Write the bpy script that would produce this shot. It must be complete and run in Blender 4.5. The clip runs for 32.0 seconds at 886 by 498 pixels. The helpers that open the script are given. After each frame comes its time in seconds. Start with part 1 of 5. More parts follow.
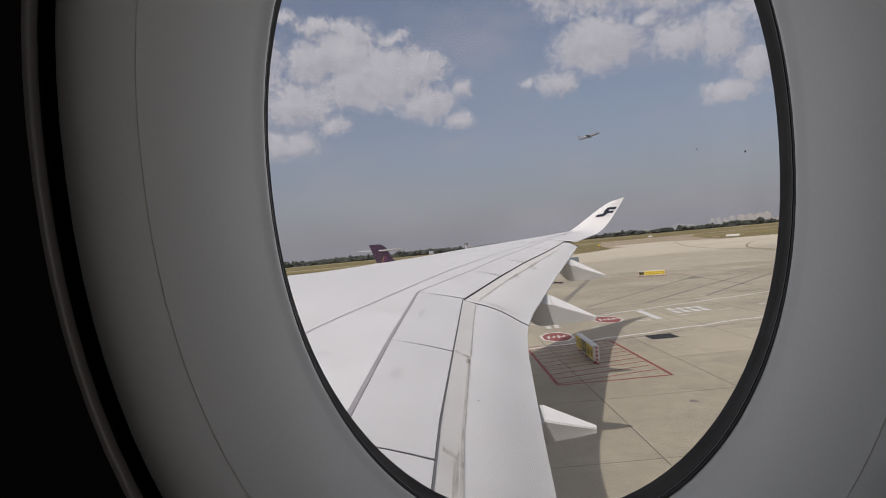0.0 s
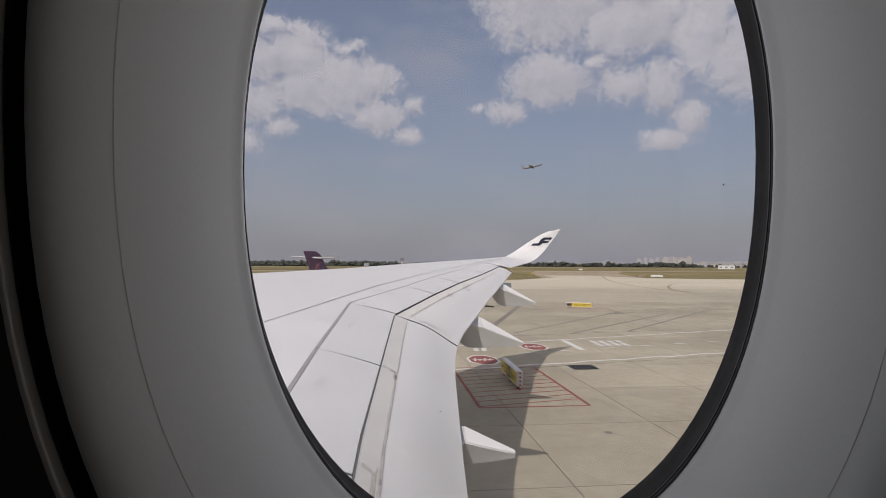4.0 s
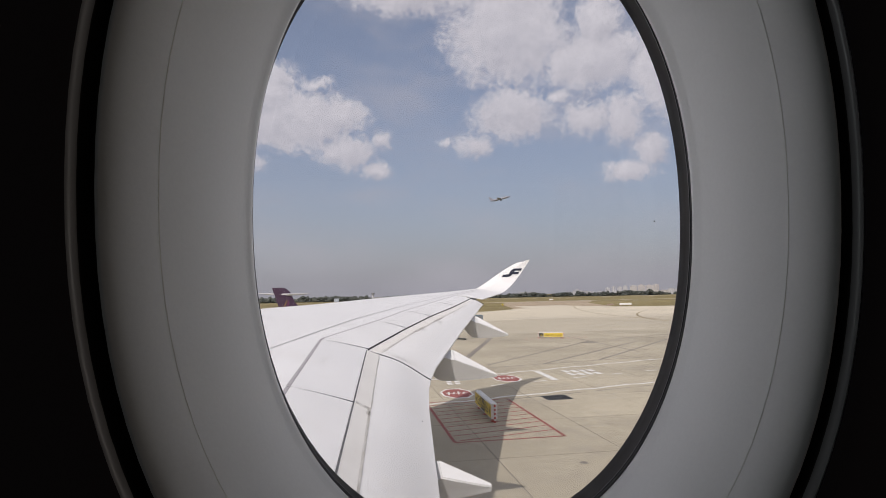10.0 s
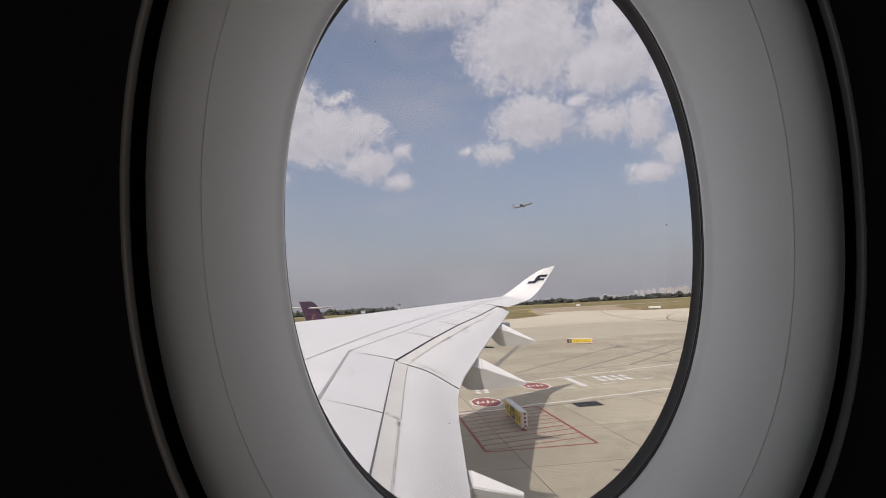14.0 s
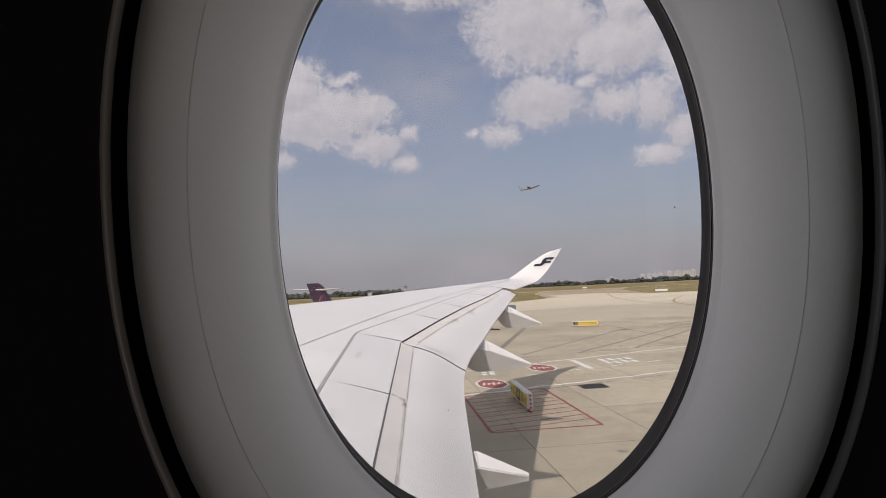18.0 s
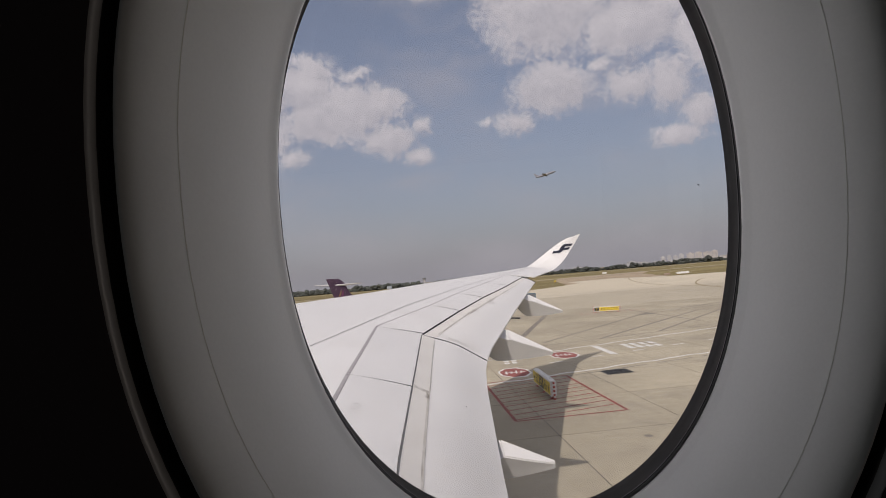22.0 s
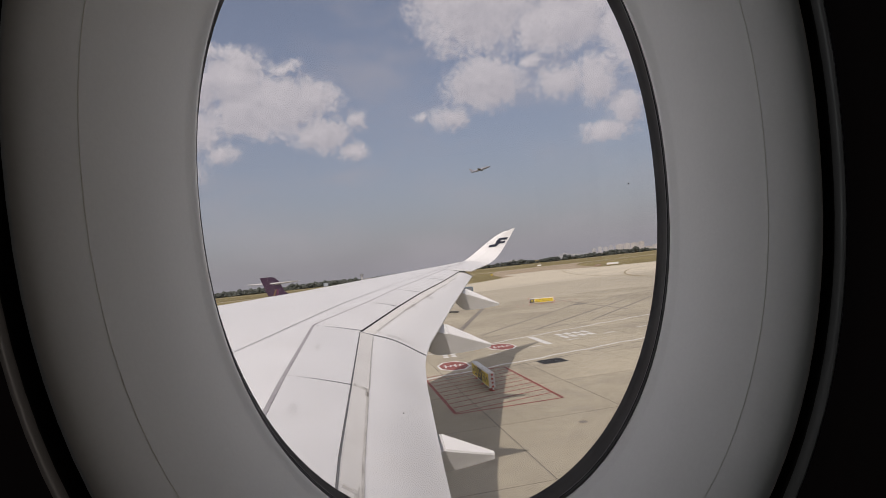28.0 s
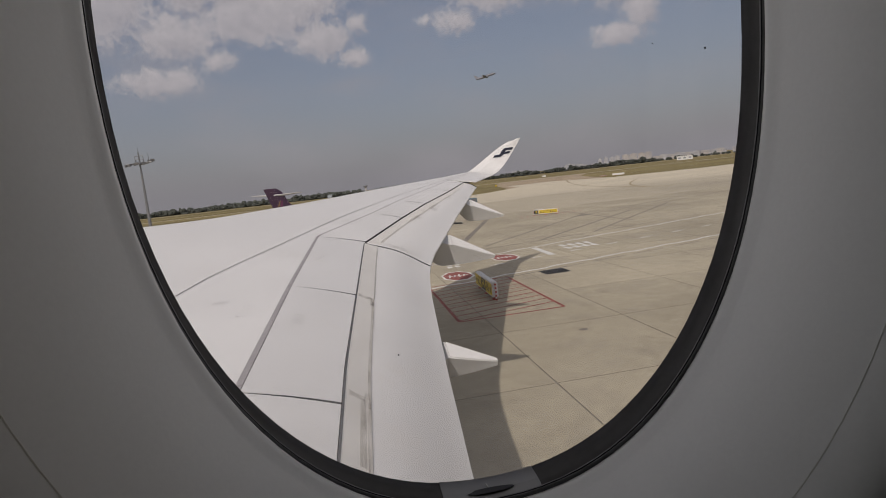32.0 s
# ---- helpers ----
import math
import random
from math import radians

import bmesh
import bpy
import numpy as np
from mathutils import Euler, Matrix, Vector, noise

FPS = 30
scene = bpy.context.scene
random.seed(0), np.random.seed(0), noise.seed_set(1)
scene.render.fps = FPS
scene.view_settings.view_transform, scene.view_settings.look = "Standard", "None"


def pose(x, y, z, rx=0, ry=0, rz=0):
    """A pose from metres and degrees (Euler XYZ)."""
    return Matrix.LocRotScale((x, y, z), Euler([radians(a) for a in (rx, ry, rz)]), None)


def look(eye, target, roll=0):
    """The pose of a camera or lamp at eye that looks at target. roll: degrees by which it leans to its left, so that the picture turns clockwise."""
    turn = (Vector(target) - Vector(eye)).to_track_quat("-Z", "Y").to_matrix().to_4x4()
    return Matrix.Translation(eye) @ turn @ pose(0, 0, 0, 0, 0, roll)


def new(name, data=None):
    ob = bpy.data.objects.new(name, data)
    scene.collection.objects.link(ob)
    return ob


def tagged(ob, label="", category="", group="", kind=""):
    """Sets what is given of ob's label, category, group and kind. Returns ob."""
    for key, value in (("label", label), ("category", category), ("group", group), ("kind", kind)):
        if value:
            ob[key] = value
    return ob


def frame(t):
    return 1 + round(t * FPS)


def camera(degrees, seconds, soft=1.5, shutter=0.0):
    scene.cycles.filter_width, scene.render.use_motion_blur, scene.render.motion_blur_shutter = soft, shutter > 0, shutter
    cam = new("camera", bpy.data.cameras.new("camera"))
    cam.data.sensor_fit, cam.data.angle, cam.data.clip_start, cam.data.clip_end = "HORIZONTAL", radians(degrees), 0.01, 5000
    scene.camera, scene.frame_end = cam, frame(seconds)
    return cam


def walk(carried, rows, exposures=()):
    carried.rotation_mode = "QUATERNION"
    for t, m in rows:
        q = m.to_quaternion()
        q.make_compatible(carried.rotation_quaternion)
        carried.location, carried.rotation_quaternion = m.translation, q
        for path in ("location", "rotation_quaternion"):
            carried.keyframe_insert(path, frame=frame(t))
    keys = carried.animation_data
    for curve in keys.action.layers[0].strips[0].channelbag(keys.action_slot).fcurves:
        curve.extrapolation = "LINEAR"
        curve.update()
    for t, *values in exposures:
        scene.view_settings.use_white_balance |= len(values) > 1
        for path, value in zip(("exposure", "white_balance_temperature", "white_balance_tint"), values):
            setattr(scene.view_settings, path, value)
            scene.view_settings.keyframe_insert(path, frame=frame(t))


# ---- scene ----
from mathutils.bvhtree import BVHTree

# ---------------------------------------------------------------- camera
# X runs aft along the fuselage, Y outward over the wing, Z up; the apron is Z = 0
cam = camera(75.0, 32.0, soft=0.6)
PATH = [
    (0, 0.0058, -0.0002, 5.5007, 0.11, 0.01, -5.33),
    (0.5, 0.0065, 0.0228, 5.4985, -0.71, -4.02, -4.72),
    (1, 0.0110, 0.0203, 5.4996, -1.02, -2.25, -6.08),
    (1.5, 0.0125, 0.0190, 5.4976, -1.37, -2.20, -5.99),
    (2, 0.0119, 0.0299, 5.4988, -1.74, -3.77, -4.28),
    (2.5, 0.0154, 0.0186, 5.4990, -1.13, 0.86, -1.39),
    (4.5, -0.0276, 0.0080, 5.4938, -6.95, 1.59, 0.30),
    (5, -0.0343, -0.0069, 5.4940, -6.01, 2.03, 0.89),
    (5.5, -0.0355, 0.0054, 5.4909, -8.27, -2.94, 1.80),
    (6, -0.0411, -0.0204, 5.4909, -8.23, -1.43, 2.92),
    (6.5, -0.0405, -0.0273, 5.4895, -9.14, 1.01, 2.16),
    (7, -0.0353, -0.0391, 5.4899, -8.69, 3.86, -0.02),
    (7.5, -0.0319, -0.0483, 5.4904, -7.57, 5.45, -1.28),
    (8, -0.0326, -0.0465, 5.4903, -7.56, 5.16, -0.68),
    (8.5, -0.0300, -0.0391, 5.4912, -8.81, 5.01, -0.50),
    (9, -0.0281, -0.0404, 5.4916, -9.40, 5.02, -0.73),
    (9.5, -0.0254, -0.0381, 5.4926, -9.34, 4.70, -1.20),
    (10, -0.0254, -0.0389, 5.4924, -9.21, 4.60, -1.20),
    (10.5, -0.0264, -0.0403, 5.4921, -8.92, 4.40, -0.92),
    (11, -0.0251, -0.0386, 5.4919, -8.27, 4.50, -1.80),
    (11.5, -0.0263, -0.0449, 5.4923, -6.93, 4.99, -1.83),
    (12, -0.0252, -0.0456, 5.4932, -6.88, 4.79, -2.28),
    (12.5, -0.0227, -0.0483, 5.4945, -7.14, 4.80, -3.43),
    (13, -0.0229, -0.0555, 5.4931, -8.04, 5.59, -4.26),
    (13.5, -0.0270, -0.0606, 5.4918, -7.46, 5.62, -3.65),
    (15.5, -0.0186, -0.0446, 5.4911, -7.27, 4.54, -1.24),
    (16, -0.0178, -0.0449, 5.4919, -9.28, 3.51, -2.09),
    (16.5, -0.0211, -0.0441, 5.4908, -6.86, 2.97, -1.98),
    (17, -0.0168, -0.0453, 5.4933, -6.33, 3.49, -3.27),
    (17.5, -0.0175, -0.0440, 5.4927, -6.24, 3.66, -3.18),
    (18, -0.0201, -0.0470, 5.4925, -6.10, 3.87, -2.76),
    (18.5, -0.0185, -0.0354, 5.4952, -5.84, 2.11, -2.17),
    (19, -0.0173, -0.0384, 5.4926, -6.43, 3.36, -2.69),
    (19.5, -0.0151, -0.0309, 5.4937, -8.76, 1.48, -1.70),
    (20, -0.0132, -0.0234, 5.4963, -6.11, -0.18, -2.41),
    (20.5, -0.0144, -0.0308, 5.4942, -5.58, 2.57, -4.15),
    (21, -0.0145, -0.0286, 5.4932, -4.77, 2.64, -4.62),
    (21.5, -0.0141, -0.0275, 5.4933, -4.83, 2.68, -4.75),
    (22, -0.0149, -0.0315, 5.4927, -4.30, 3.10, -4.90),
    (22.5, -0.0116, -0.0255, 5.4937, -4.23, 2.75, -5.79),
    (23, -0.0115, -0.0269, 5.4932, -4.02, 2.97, -6.03),
    (23.5, -0.0147, -0.0302, 5.4950, -3.04, 1.08, -4.30),
    (24, -0.0126, -0.0282, 5.4960, -7.28, 0.18, -3.50),
    (24.5, -0.0116, -0.0269, 5.4945, -7.24, 1.30, -6.38),
    (25, -0.0099, -0.0282, 5.4942, -6.34, 1.54, -10.05),
    (25.5, -0.0094, -0.0244, 5.4958, -8.77, 0.75, -7.26),
    (26, -0.0118, -0.0265, 5.4962, -8.48, 0.17, -4.53),
    (26.5, -0.0114, -0.0329, 5.4971, -10.14, 2.30, -5.53),
    (28.5, -0.0127, -0.0202, 5.4969, -10.41, 1.75, -6.24),
    (29, -0.0169, -0.0130, 5.4954, -10.64, 1.14, -4.96),
    (29.5, -0.0103, 0.0126, 5.4959, -13.90, 0.25, -5.61),
    (30, -0.0030, 0.0328, 5.4996, -16.00, -1.09, -6.22),
    (30.5, -0.0075, 0.0656, 5.4904, -13.72, -6.16, -1.50),
    (31, 0.0256, 0.0621, 5.5022, -14.42, -6.17, -11.26),
    (31.5, 0.0099, 0.0662, 5.4941, -11.87, -6.07, -8.21),
    (32, 0.0018, 0.0619, 5.4913, -9.09, -6.67, -6.35),
]


def eye_row(x, y, z, yaw, pitch, roll):
    a, b = radians(yaw), radians(pitch)
    eye = Vector((x, y, z))
    return look(eye, eye + Vector((-math.sin(a) * math.cos(b), math.cos(a) * math.cos(b), math.sin(b))), roll)


walk(cam, [(r[0], eye_row(*r[1:])) for r in PATH], exposures=[(0.0, -0.18, 6370, 13), (2.0, -0.26, 6370, 13), (4.5, -0.10, 6380, 14), (6.5, 0.14, 6390, 14), (9.0, 0.13, 6390, 14), (13.0, 0.11, 6430, 14), (18.0, 0.05, 6570, 15), (21.0, -0.08, 6580, 15), (26.0, -0.06, 6590, 15), (29.5, -0.10, 6620, 15), (30.5, -0.24, 6640, 14), (32.0, -0.40, 6670, 13.5)])

# ---------------------------------------------------------------- world and sun
SUN_UP = radians(40.0)
SUN_DIR = Vector((0.403, 0.915, 0.0)) * math.cos(SUN_UP) + Vector((0, 0, -math.sin(SUN_UP)))
sun = new("sun", bpy.data.lights.new("sun", "SUN"))
sun.data.energy, sun.data.angle, sun.data.color = 3.0, radians(0.8), (1.0, 0.94, 0.855)
sun.matrix_world = look((-20, -60, 60), Vector((-20, -60, 60)) + SUN_DIR)

world = bpy.data.worlds.new("world")
scene.world = world
world.use_nodes = True
wt = world.node_tree
wt.nodes.clear()


def wn(kind, **kw):
    n = wt.nodes.new(kind)
    for k, v in kw.items():
        setattr(n, k, v)
    return n


def wmath(op, a, b=None, c=None, clamp=False):
    n = wn("ShaderNodeMath", operation=op, use_clamp=clamp)
    for i, v in enumerate((a, b, c)):
        if v is None:
            continue
        if isinstance(v, (int, float)):
            n.inputs[i].default_value = v
        else:
            wt.links.new(v, n.inputs[i])
    return n.outputs[0]


def wmix(fac, a, b):
    n = wn("ShaderNodeMix", data_type="RGBA")
    for sock, v in ((n.inputs[0], fac), (n.inputs[6], a), (n.inputs[7], b)):
        if isinstance(v, (int, float)):
            sock.default_value = v
        elif isinstance(v, tuple):
            sock.default_value = (*v, 1)
        else:
            wt.links.new(v, sock)
    return n.outputs[2]


coord = wn("ShaderNodeTexCoord")
sep = wn("ShaderNodeSeparateXYZ")
wt.links.new(coord.outputs["Generated"], sep.inputs[0])
az = wmath("MULTIPLY", wmath("ARCTAN2", sep.outputs[0], sep.outputs[1]), 57.2958)
el = wmath("MULTIPLY", wmath("ARCSINE", sep.outputs[2]), 57.2958)
flat = wn("ShaderNodeCombineXYZ")
wt.links.new(az, flat.inputs[0])
wt.links.new(el, flat.inputs[1])


def wnoise(scale, detail, rough, vec=None, w=0.0):
    n = wn("ShaderNodeTexNoise", noise_dimensions="4D")
    n.inputs["Scale"].default_value, n.inputs["Detail"].default_value = scale, detail
    n.inputs["Roughness"].default_value, n.inputs["W"].default_value = rough, w
    wt.links.new(vec or flat.outputs[0], n.inputs["Vector"])
    return n


sky = wn("ShaderNodeTexSky", sky_type="NISHITA", sun_disc=False, sun_elevation=SUN_UP,
         sun_rotation=math.atan2(-SUN_DIR.x, -SUN_DIR.y), altitude=0, air_density=1.0, dust_density=2.5, ozone_density=2.0)
skyc = wn("ShaderNodeVectorMath", operation="SCALE")
wt.links.new(sky.outputs[0], skyc.inputs[0])
skyc.inputs["Scale"].default_value = 0.10
# haze that thickens towards the horizon
haze = wmath("ADD", wmath("MULTIPLY", wmath("POWER", 2.71828, wmath("MULTIPLY", wmath("MAXIMUM", el, 0.0), -0.075)), 0.74), 0.26)
# sky above the view is brightened, an added source of ambient light
over = wn("ShaderNodeMapRange", interpolation_type="SMOOTHSTEP")
wt.links.new(el, over.inputs[0])
over.inputs[1].default_value, over.inputs[2].default_value, over.inputs[4].default_value = 34.0, 62.0, 0.8
base = wmix(wmath("MULTIPLY", haze, 0.92), skyc.outputs[0], (0.318, 0.314, 0.342))
base = wmix(over.outputs[0], base, (0.60, 0.59, 0.60))
# cumulus: a few heaps, their edges broken up by noise
warp = wnoise(0.30, 5, 0.60, w=1.3)
off = wn("ShaderNodeVectorMath", operation="MULTIPLY_ADD")
wt.links.new(warp.outputs["Color"], off.inputs[0])
off.inputs[1].default_value = (3.6, 2.6, 0)
wt.links.new(flat.outputs[0], off.inputs[2])
bent = wn("ShaderNodeVectorMath", operation="SUBTRACT")
wt.links.new(off.outputs[0], bent.inputs[0])
bent.inputs[1].default_value = (1.8, 1.3, 0)
# (azimuth, elevation, half width, half height), in degrees
HEAPS = [(-7.8, 19.5, 3.0, 2.2), (-11.6, 18.6, 2.5, 1.6), (-0.9, 17.4, 2.7, 1.7), (-4.3, 17.0, 3.9, 2.4), (-6.6, 16.2, 4.2, 1.9), (-0.3, 14.3, 2.8, 1.5), (2.6, 12.5, 1.6, 0.9),
         (-10.0, 21.8, 2.4, 0.8), (-13.6, 22.5, 1.3, 0.6), (-3.0, 20.4, 1.5, 0.6), (3.7, 15.3, 1.0, 0.9), (-13.1, 14.9, 2.8, 1.9), (-9.7, 12.8, 1.5, 0.8), (-14.6, 11.2, 3.2, 1.1),
         (-19.0, 18.0, 4.5, 3.5), (-6.9, 20.8, 2.2, 1.4),
         (16.6, 17.6, 3.6, 2.3), (12.6, 14.7, 1.9, 1.0), (9.4, 15.0, 0.7, 0.4), (23.6, 16.6, 2.4, 1.4), (27.3, 16.2, 1.7, 2.0), (27.6, 11.5, 2.5, 1.0), (29.6, 13.2, 1.2, 1.4),
         (16.3, 24.8, 5.4, 4.2), (7.0, 28.6, 6.4, 1.7), (24.4, 21.9, 4.6, 2.4), (25.3, 24.9, 2.2, 2.2), (21.4, 18.9, 1.3, 0.7), (30.5, 20.5, 2.4, 3.5), (36.0, 18.0, 4.5, 4.0),
         # heaps outside the view; the high ones are added to lift ambient light
         (-30.0, 26.0, 8.0, 5.0), (12.0, 38.0, 12.0, 5.0), (55.0, 30.0, 10.0, 7.0), (-60.0, 25.0, 14.0, 7.0), (0.0, 58.0, 60.0, 9.0), (90.0, 50.0, 30.0, 12.0), (-95.0, 48.0, 34.0, 12.0), (150.0, 62.0, 40.0, 10.0), (-150.0, 35.0, 30.0, 12.0)]


def heaped(vec):
    """How deep a direction lies inside the heaps, broken up by noise."""
    field = None
    for cx, cy, rx, ry in HEAPS:
        d = wn("ShaderNodeVectorMath", operation="MULTIPLY_ADD")
        wt.links.new(vec, d.inputs[0])
        d.inputs[1].default_value = (1 / rx, 1 / ry, 0)
        d.inputs[2].default_value = (-cx / rx, -cy / ry, 0)
        ln = wn("ShaderNodeVectorMath", operation="LENGTH")
        wt.links.new(d.outputs[0], ln.inputs[0])
        k = 0.34 + 0.26 * min(ry, 2.6)
        v = wmath("MULTIPLY_ADD", ln.outputs["Value"], -k, 1.30 * k)
        field = v if field is None else wmath("SMOOTH_MAX", field, v, 0.12)
    fine = wnoise(0.85, 8, 0.62, vec=vec, w=4.0)
    frayed = wnoise(2.6, 5, 0.66, vec=vec, w=7.0)
    field = wmath("ADD", field, wmath("MULTIPLY", wmath("SUBTRACT", frayed.outputs[0], 0.5), 0.75))
    return wmath("ADD", field, wmath("MULTIPLY", wmath("SUBTRACT", fine.outputs[0], 0.5), 1.25))


above = wn("ShaderNodeVectorMath", operation="ADD")
wt.links.new(bent.outputs[0], above.inputs[0])
above.inputs[1].default_value = (-0.35, 0.75, 0)
ragged, higher = heaped(bent.outputs[0]), heaped(above.outputs[0])
cover = wn("ShaderNodeMapRange", interpolation_type="SMOOTHSTEP")
wt.links.new(ragged, cover.inputs[0])
cover.inputs[1].default_value, cover.inputs[2].default_value = -0.12, 0.52
tone = wnoise(0.30, 5, 0.55, w=9.0)
# tops catch the light, bases stay grey
lit = wmath("MULTIPLY_ADD", wmath("SUBTRACT", ragged, higher), 0.62, 0.50)
cloud = wmix(wmath("MULTIPLY_ADD", wmath("SUBTRACT", tone.outputs[0], 0.5), 0.9, lit, clamp=True), (0.43, 0.42, 0.455), (0.70, 0.675, 0.685))
hazed = wmix(wmath("MULTIPLY", haze, 0.62), cloud, (0.40, 0.385, 0.42))
# thin low veils of cloud in the haze
long = wn("ShaderNodeMapping")
wt.links.new(bent.outputs[0], long.inputs[0])
long.inputs["Scale"].default_value = (0.35, 1.0, 1.0)
veil_noise = wnoise(0.16, 6, 0.6, vec=long.outputs[0], w=2.2)
veil = wn("ShaderNodeMapRange", interpolation_type="SMOOTHSTEP")
wt.links.new(veil_noise.outputs[0], veil.inputs[0])
veil.inputs[1].default_value, veil.inputs[2].default_value, veil.inputs[4].default_value = 0.42, 0.72, 0.5
thin = wmix(veil.outputs[0], base, (0.405, 0.395, 0.425))
final = wmix(wmath("MULTIPLY", cover.outputs[0], 0.9), thin, hazed)
bg = wn("ShaderNodeBackground")
wt.links.new(final, bg.inputs[0])
bg.inputs[1].default_value = 1.0
wt.links.new(bg.outputs[0], wn("ShaderNodeOutputWorld").inputs[0])

# ---------------------------------------------------------------- materials
MATS = {}


def mat(name, color, rough=0.5, metal=0.0, vary=0.12, scale=3.0, fine_scale=60.0, bump=0.0, stain=None, per_object=0.0, spec=0.5, stretch=(1, 1, 1), clouding=None):
    """Principled surface with two scales of variation in colour, a fine bump and, if given, stains (colour, amount, scale)."""
    if name in MATS:
        return MATS[name]
    m = bpy.data.materials.new(name)
    m.use_nodes = True
    nt = m.node_tree
    bsdf = nt.nodes["Principled BSDF"]
    L = nt.links.new
    tc = nt.nodes.new("ShaderNodeTexCoord")
    mp = nt.nodes.new("ShaderNodeMapping")
    mp.inputs["Scale"].default_value = stretch
    geo = nt.nodes.new("ShaderNodeNewGeometry")
    L(geo.outputs["Position"], mp.inputs[0])

    def noise_node(s, detail=4.0, rough_=0.55):
        n = nt.nodes.new("ShaderNodeTexNoise")
        n.inputs["Scale"].default_value, n.inputs["Detail"].default_value, n.inputs["Roughness"].default_value = s, detail, rough_
        L(mp.outputs[0], n.inputs["Vector"])
        return n

    def blend(kind, fac, a, b):
        n = nt.nodes.new("ShaderNodeMix")
        n.data_type, n.blend_type = "RGBA", kind
        for sock, v in ((n.inputs[0], fac), (n.inputs[6], a), (n.inputs[7], b)):
            if isinstance(v, (int, float)):
                sock.default_value = v
            elif isinstance(v, tuple):
                sock.default_value = (*v, 1)
            else:
                L(v, sock)
        return n.outputs[2]

    big, small = noise_node(scale), noise_node(fine_scale, 2)
    dark = tuple(c * (1 - vary) for c in color)
    light = tuple(min(1, c * (1 + vary * 0.7)) for c in color)
    ramp = nt.nodes.new("ShaderNodeMapRange")
    L(big.outputs[0], ramp.inputs[0])
    ramp.inputs[1].default_value, ramp.inputs[2].default_value = 0.3, 0.7
    col = blend("MIX", ramp.outputs[0], dark, light)
    r2 = nt.nodes.new("ShaderNodeMapRange")
    L(small.outputs[0], r2.inputs[0])
    r2.inputs[1].default_value, r2.inputs[2].default_value, r2.inputs[3].default_value, r2.inputs[4].default_value = 0.3, 0.7, 1 - vary * 0.5, 1 + vary * 0.3
    sc = nt.nodes.new("ShaderNodeVectorMath")
    sc.operation = "SCALE"
    L(col, sc.inputs[0])
    L(r2.outputs[0], sc.inputs["Scale"])
    col = sc.outputs[0]
    if stain:
        sn = noise_node(stain[2], 6, 0.65)
        rr = nt.nodes.new("ShaderNodeMapRange")
        L(sn.outputs[0], rr.inputs[0])
        rr.inputs[1].default_value, rr.inputs[2].default_value, rr.inputs[4].default_value = 0.52, 0.72, stain[1]
        col = blend("MIX", rr.outputs[0], col, stain[0])
    if per_object:
        oi = nt.nodes.new("ShaderNodeObjectInfo")
        r3 = nt.nodes.new("ShaderNodeMapRange")
        L(oi.outputs["Random"], r3.inputs[0])
        r3.inputs[3].default_value, r3.inputs[4].default_value = 1 - per_object, 1 + per_object
        s3 = nt.nodes.new("ShaderNodeVectorMath")
        s3.operation = "SCALE"
        L(col, s3.inputs[0])
        L(r3.outputs[0], s3.inputs["Scale"])
        col = s3.outputs[0]
    L(col, bsdf.inputs["Base Color"])
    bsdf.inputs["Roughness"].default_value, bsdf.inputs["Metallic"].default_value = rough, metal
    bsdf.inputs["Specular IOR Level"].default_value = spec
    if bump:
        b = nt.nodes.new("ShaderNodeBump")
        b.inputs["Strength"].default_value, b.inputs["Distance"].default_value = bump, 0.01
        L(small.outputs[0], b.inputs["Height"])
        L(b.outputs[0], bsdf.inputs["Normal"])
    MATS[name] = m
    return m


WHITE = mat("white_wing_paint", (0.775, 0.765, 0.755), 0.42, vary=0.05, scale=0.7, fine_scale=9.0, stain=((0.60, 0.58, 0.55), 0.35, 1.3), spec=0.4)
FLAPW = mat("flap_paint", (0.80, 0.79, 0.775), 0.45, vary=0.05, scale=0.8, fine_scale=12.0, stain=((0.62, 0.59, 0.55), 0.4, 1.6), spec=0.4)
COVE = mat("cove_paint_worn", (0.765, 0.742, 0.70), 0.5, vary=0.07, scale=2.0, fine_scale=18.0, stain=((0.58, 0.54, 0.48), 0.5, 2.2))
# fairing sides are greyed below the flap's white to paint in their shade
FAIRG = mat("fairing_shaded_side", (0.66, 0.655, 0.645), 0.45, vary=0.05, scale=1.2, fine_scale=14.0, stain=((0.56, 0.55, 0.53), 0.4, 2.0))
GREYP = mat("grey_wing_underside", (0.48, 0.49, 0.51), 0.5, vary=0.06, scale=0.7)
DARKGAP = mat("dark_joint_and_gap_shade", (0.035, 0.035, 0.04), 0.8)
METALGREY = mat("bare_edge_metal", (0.48, 0.47, 0.455), 0.45, metal=0.4, vary=0.15, scale=2.0)
INK = mat("dark_blue_black_ink", (0.012, 0.014, 0.03), 0.5, vary=0.05)
PANEL = mat("reveal_plastic", (0.80, 0.80, 0.785), 0.55, vary=0.03, scale=8.0, fine_scale=500.0, bump=0.012)
# near-black base colour stands in for the shade on the cabin lining
WALL_SHADE = mat("cabin_lining_painted_shade", (0.080, 0.066, 0.072), 0.9, vary=0.03, scale=6.0, fine_scale=400.0, bump=0.05, spec=0.08)
LIP = mat("lining_edge_highlight", (0.42, 0.41, 0.415), 0.3, vary=0.05, scale=8.0)
SEAM = mat("grey_joint_sealant", (0.11, 0.11, 0.115), 0.8, vary=0.2, scale=3.0)
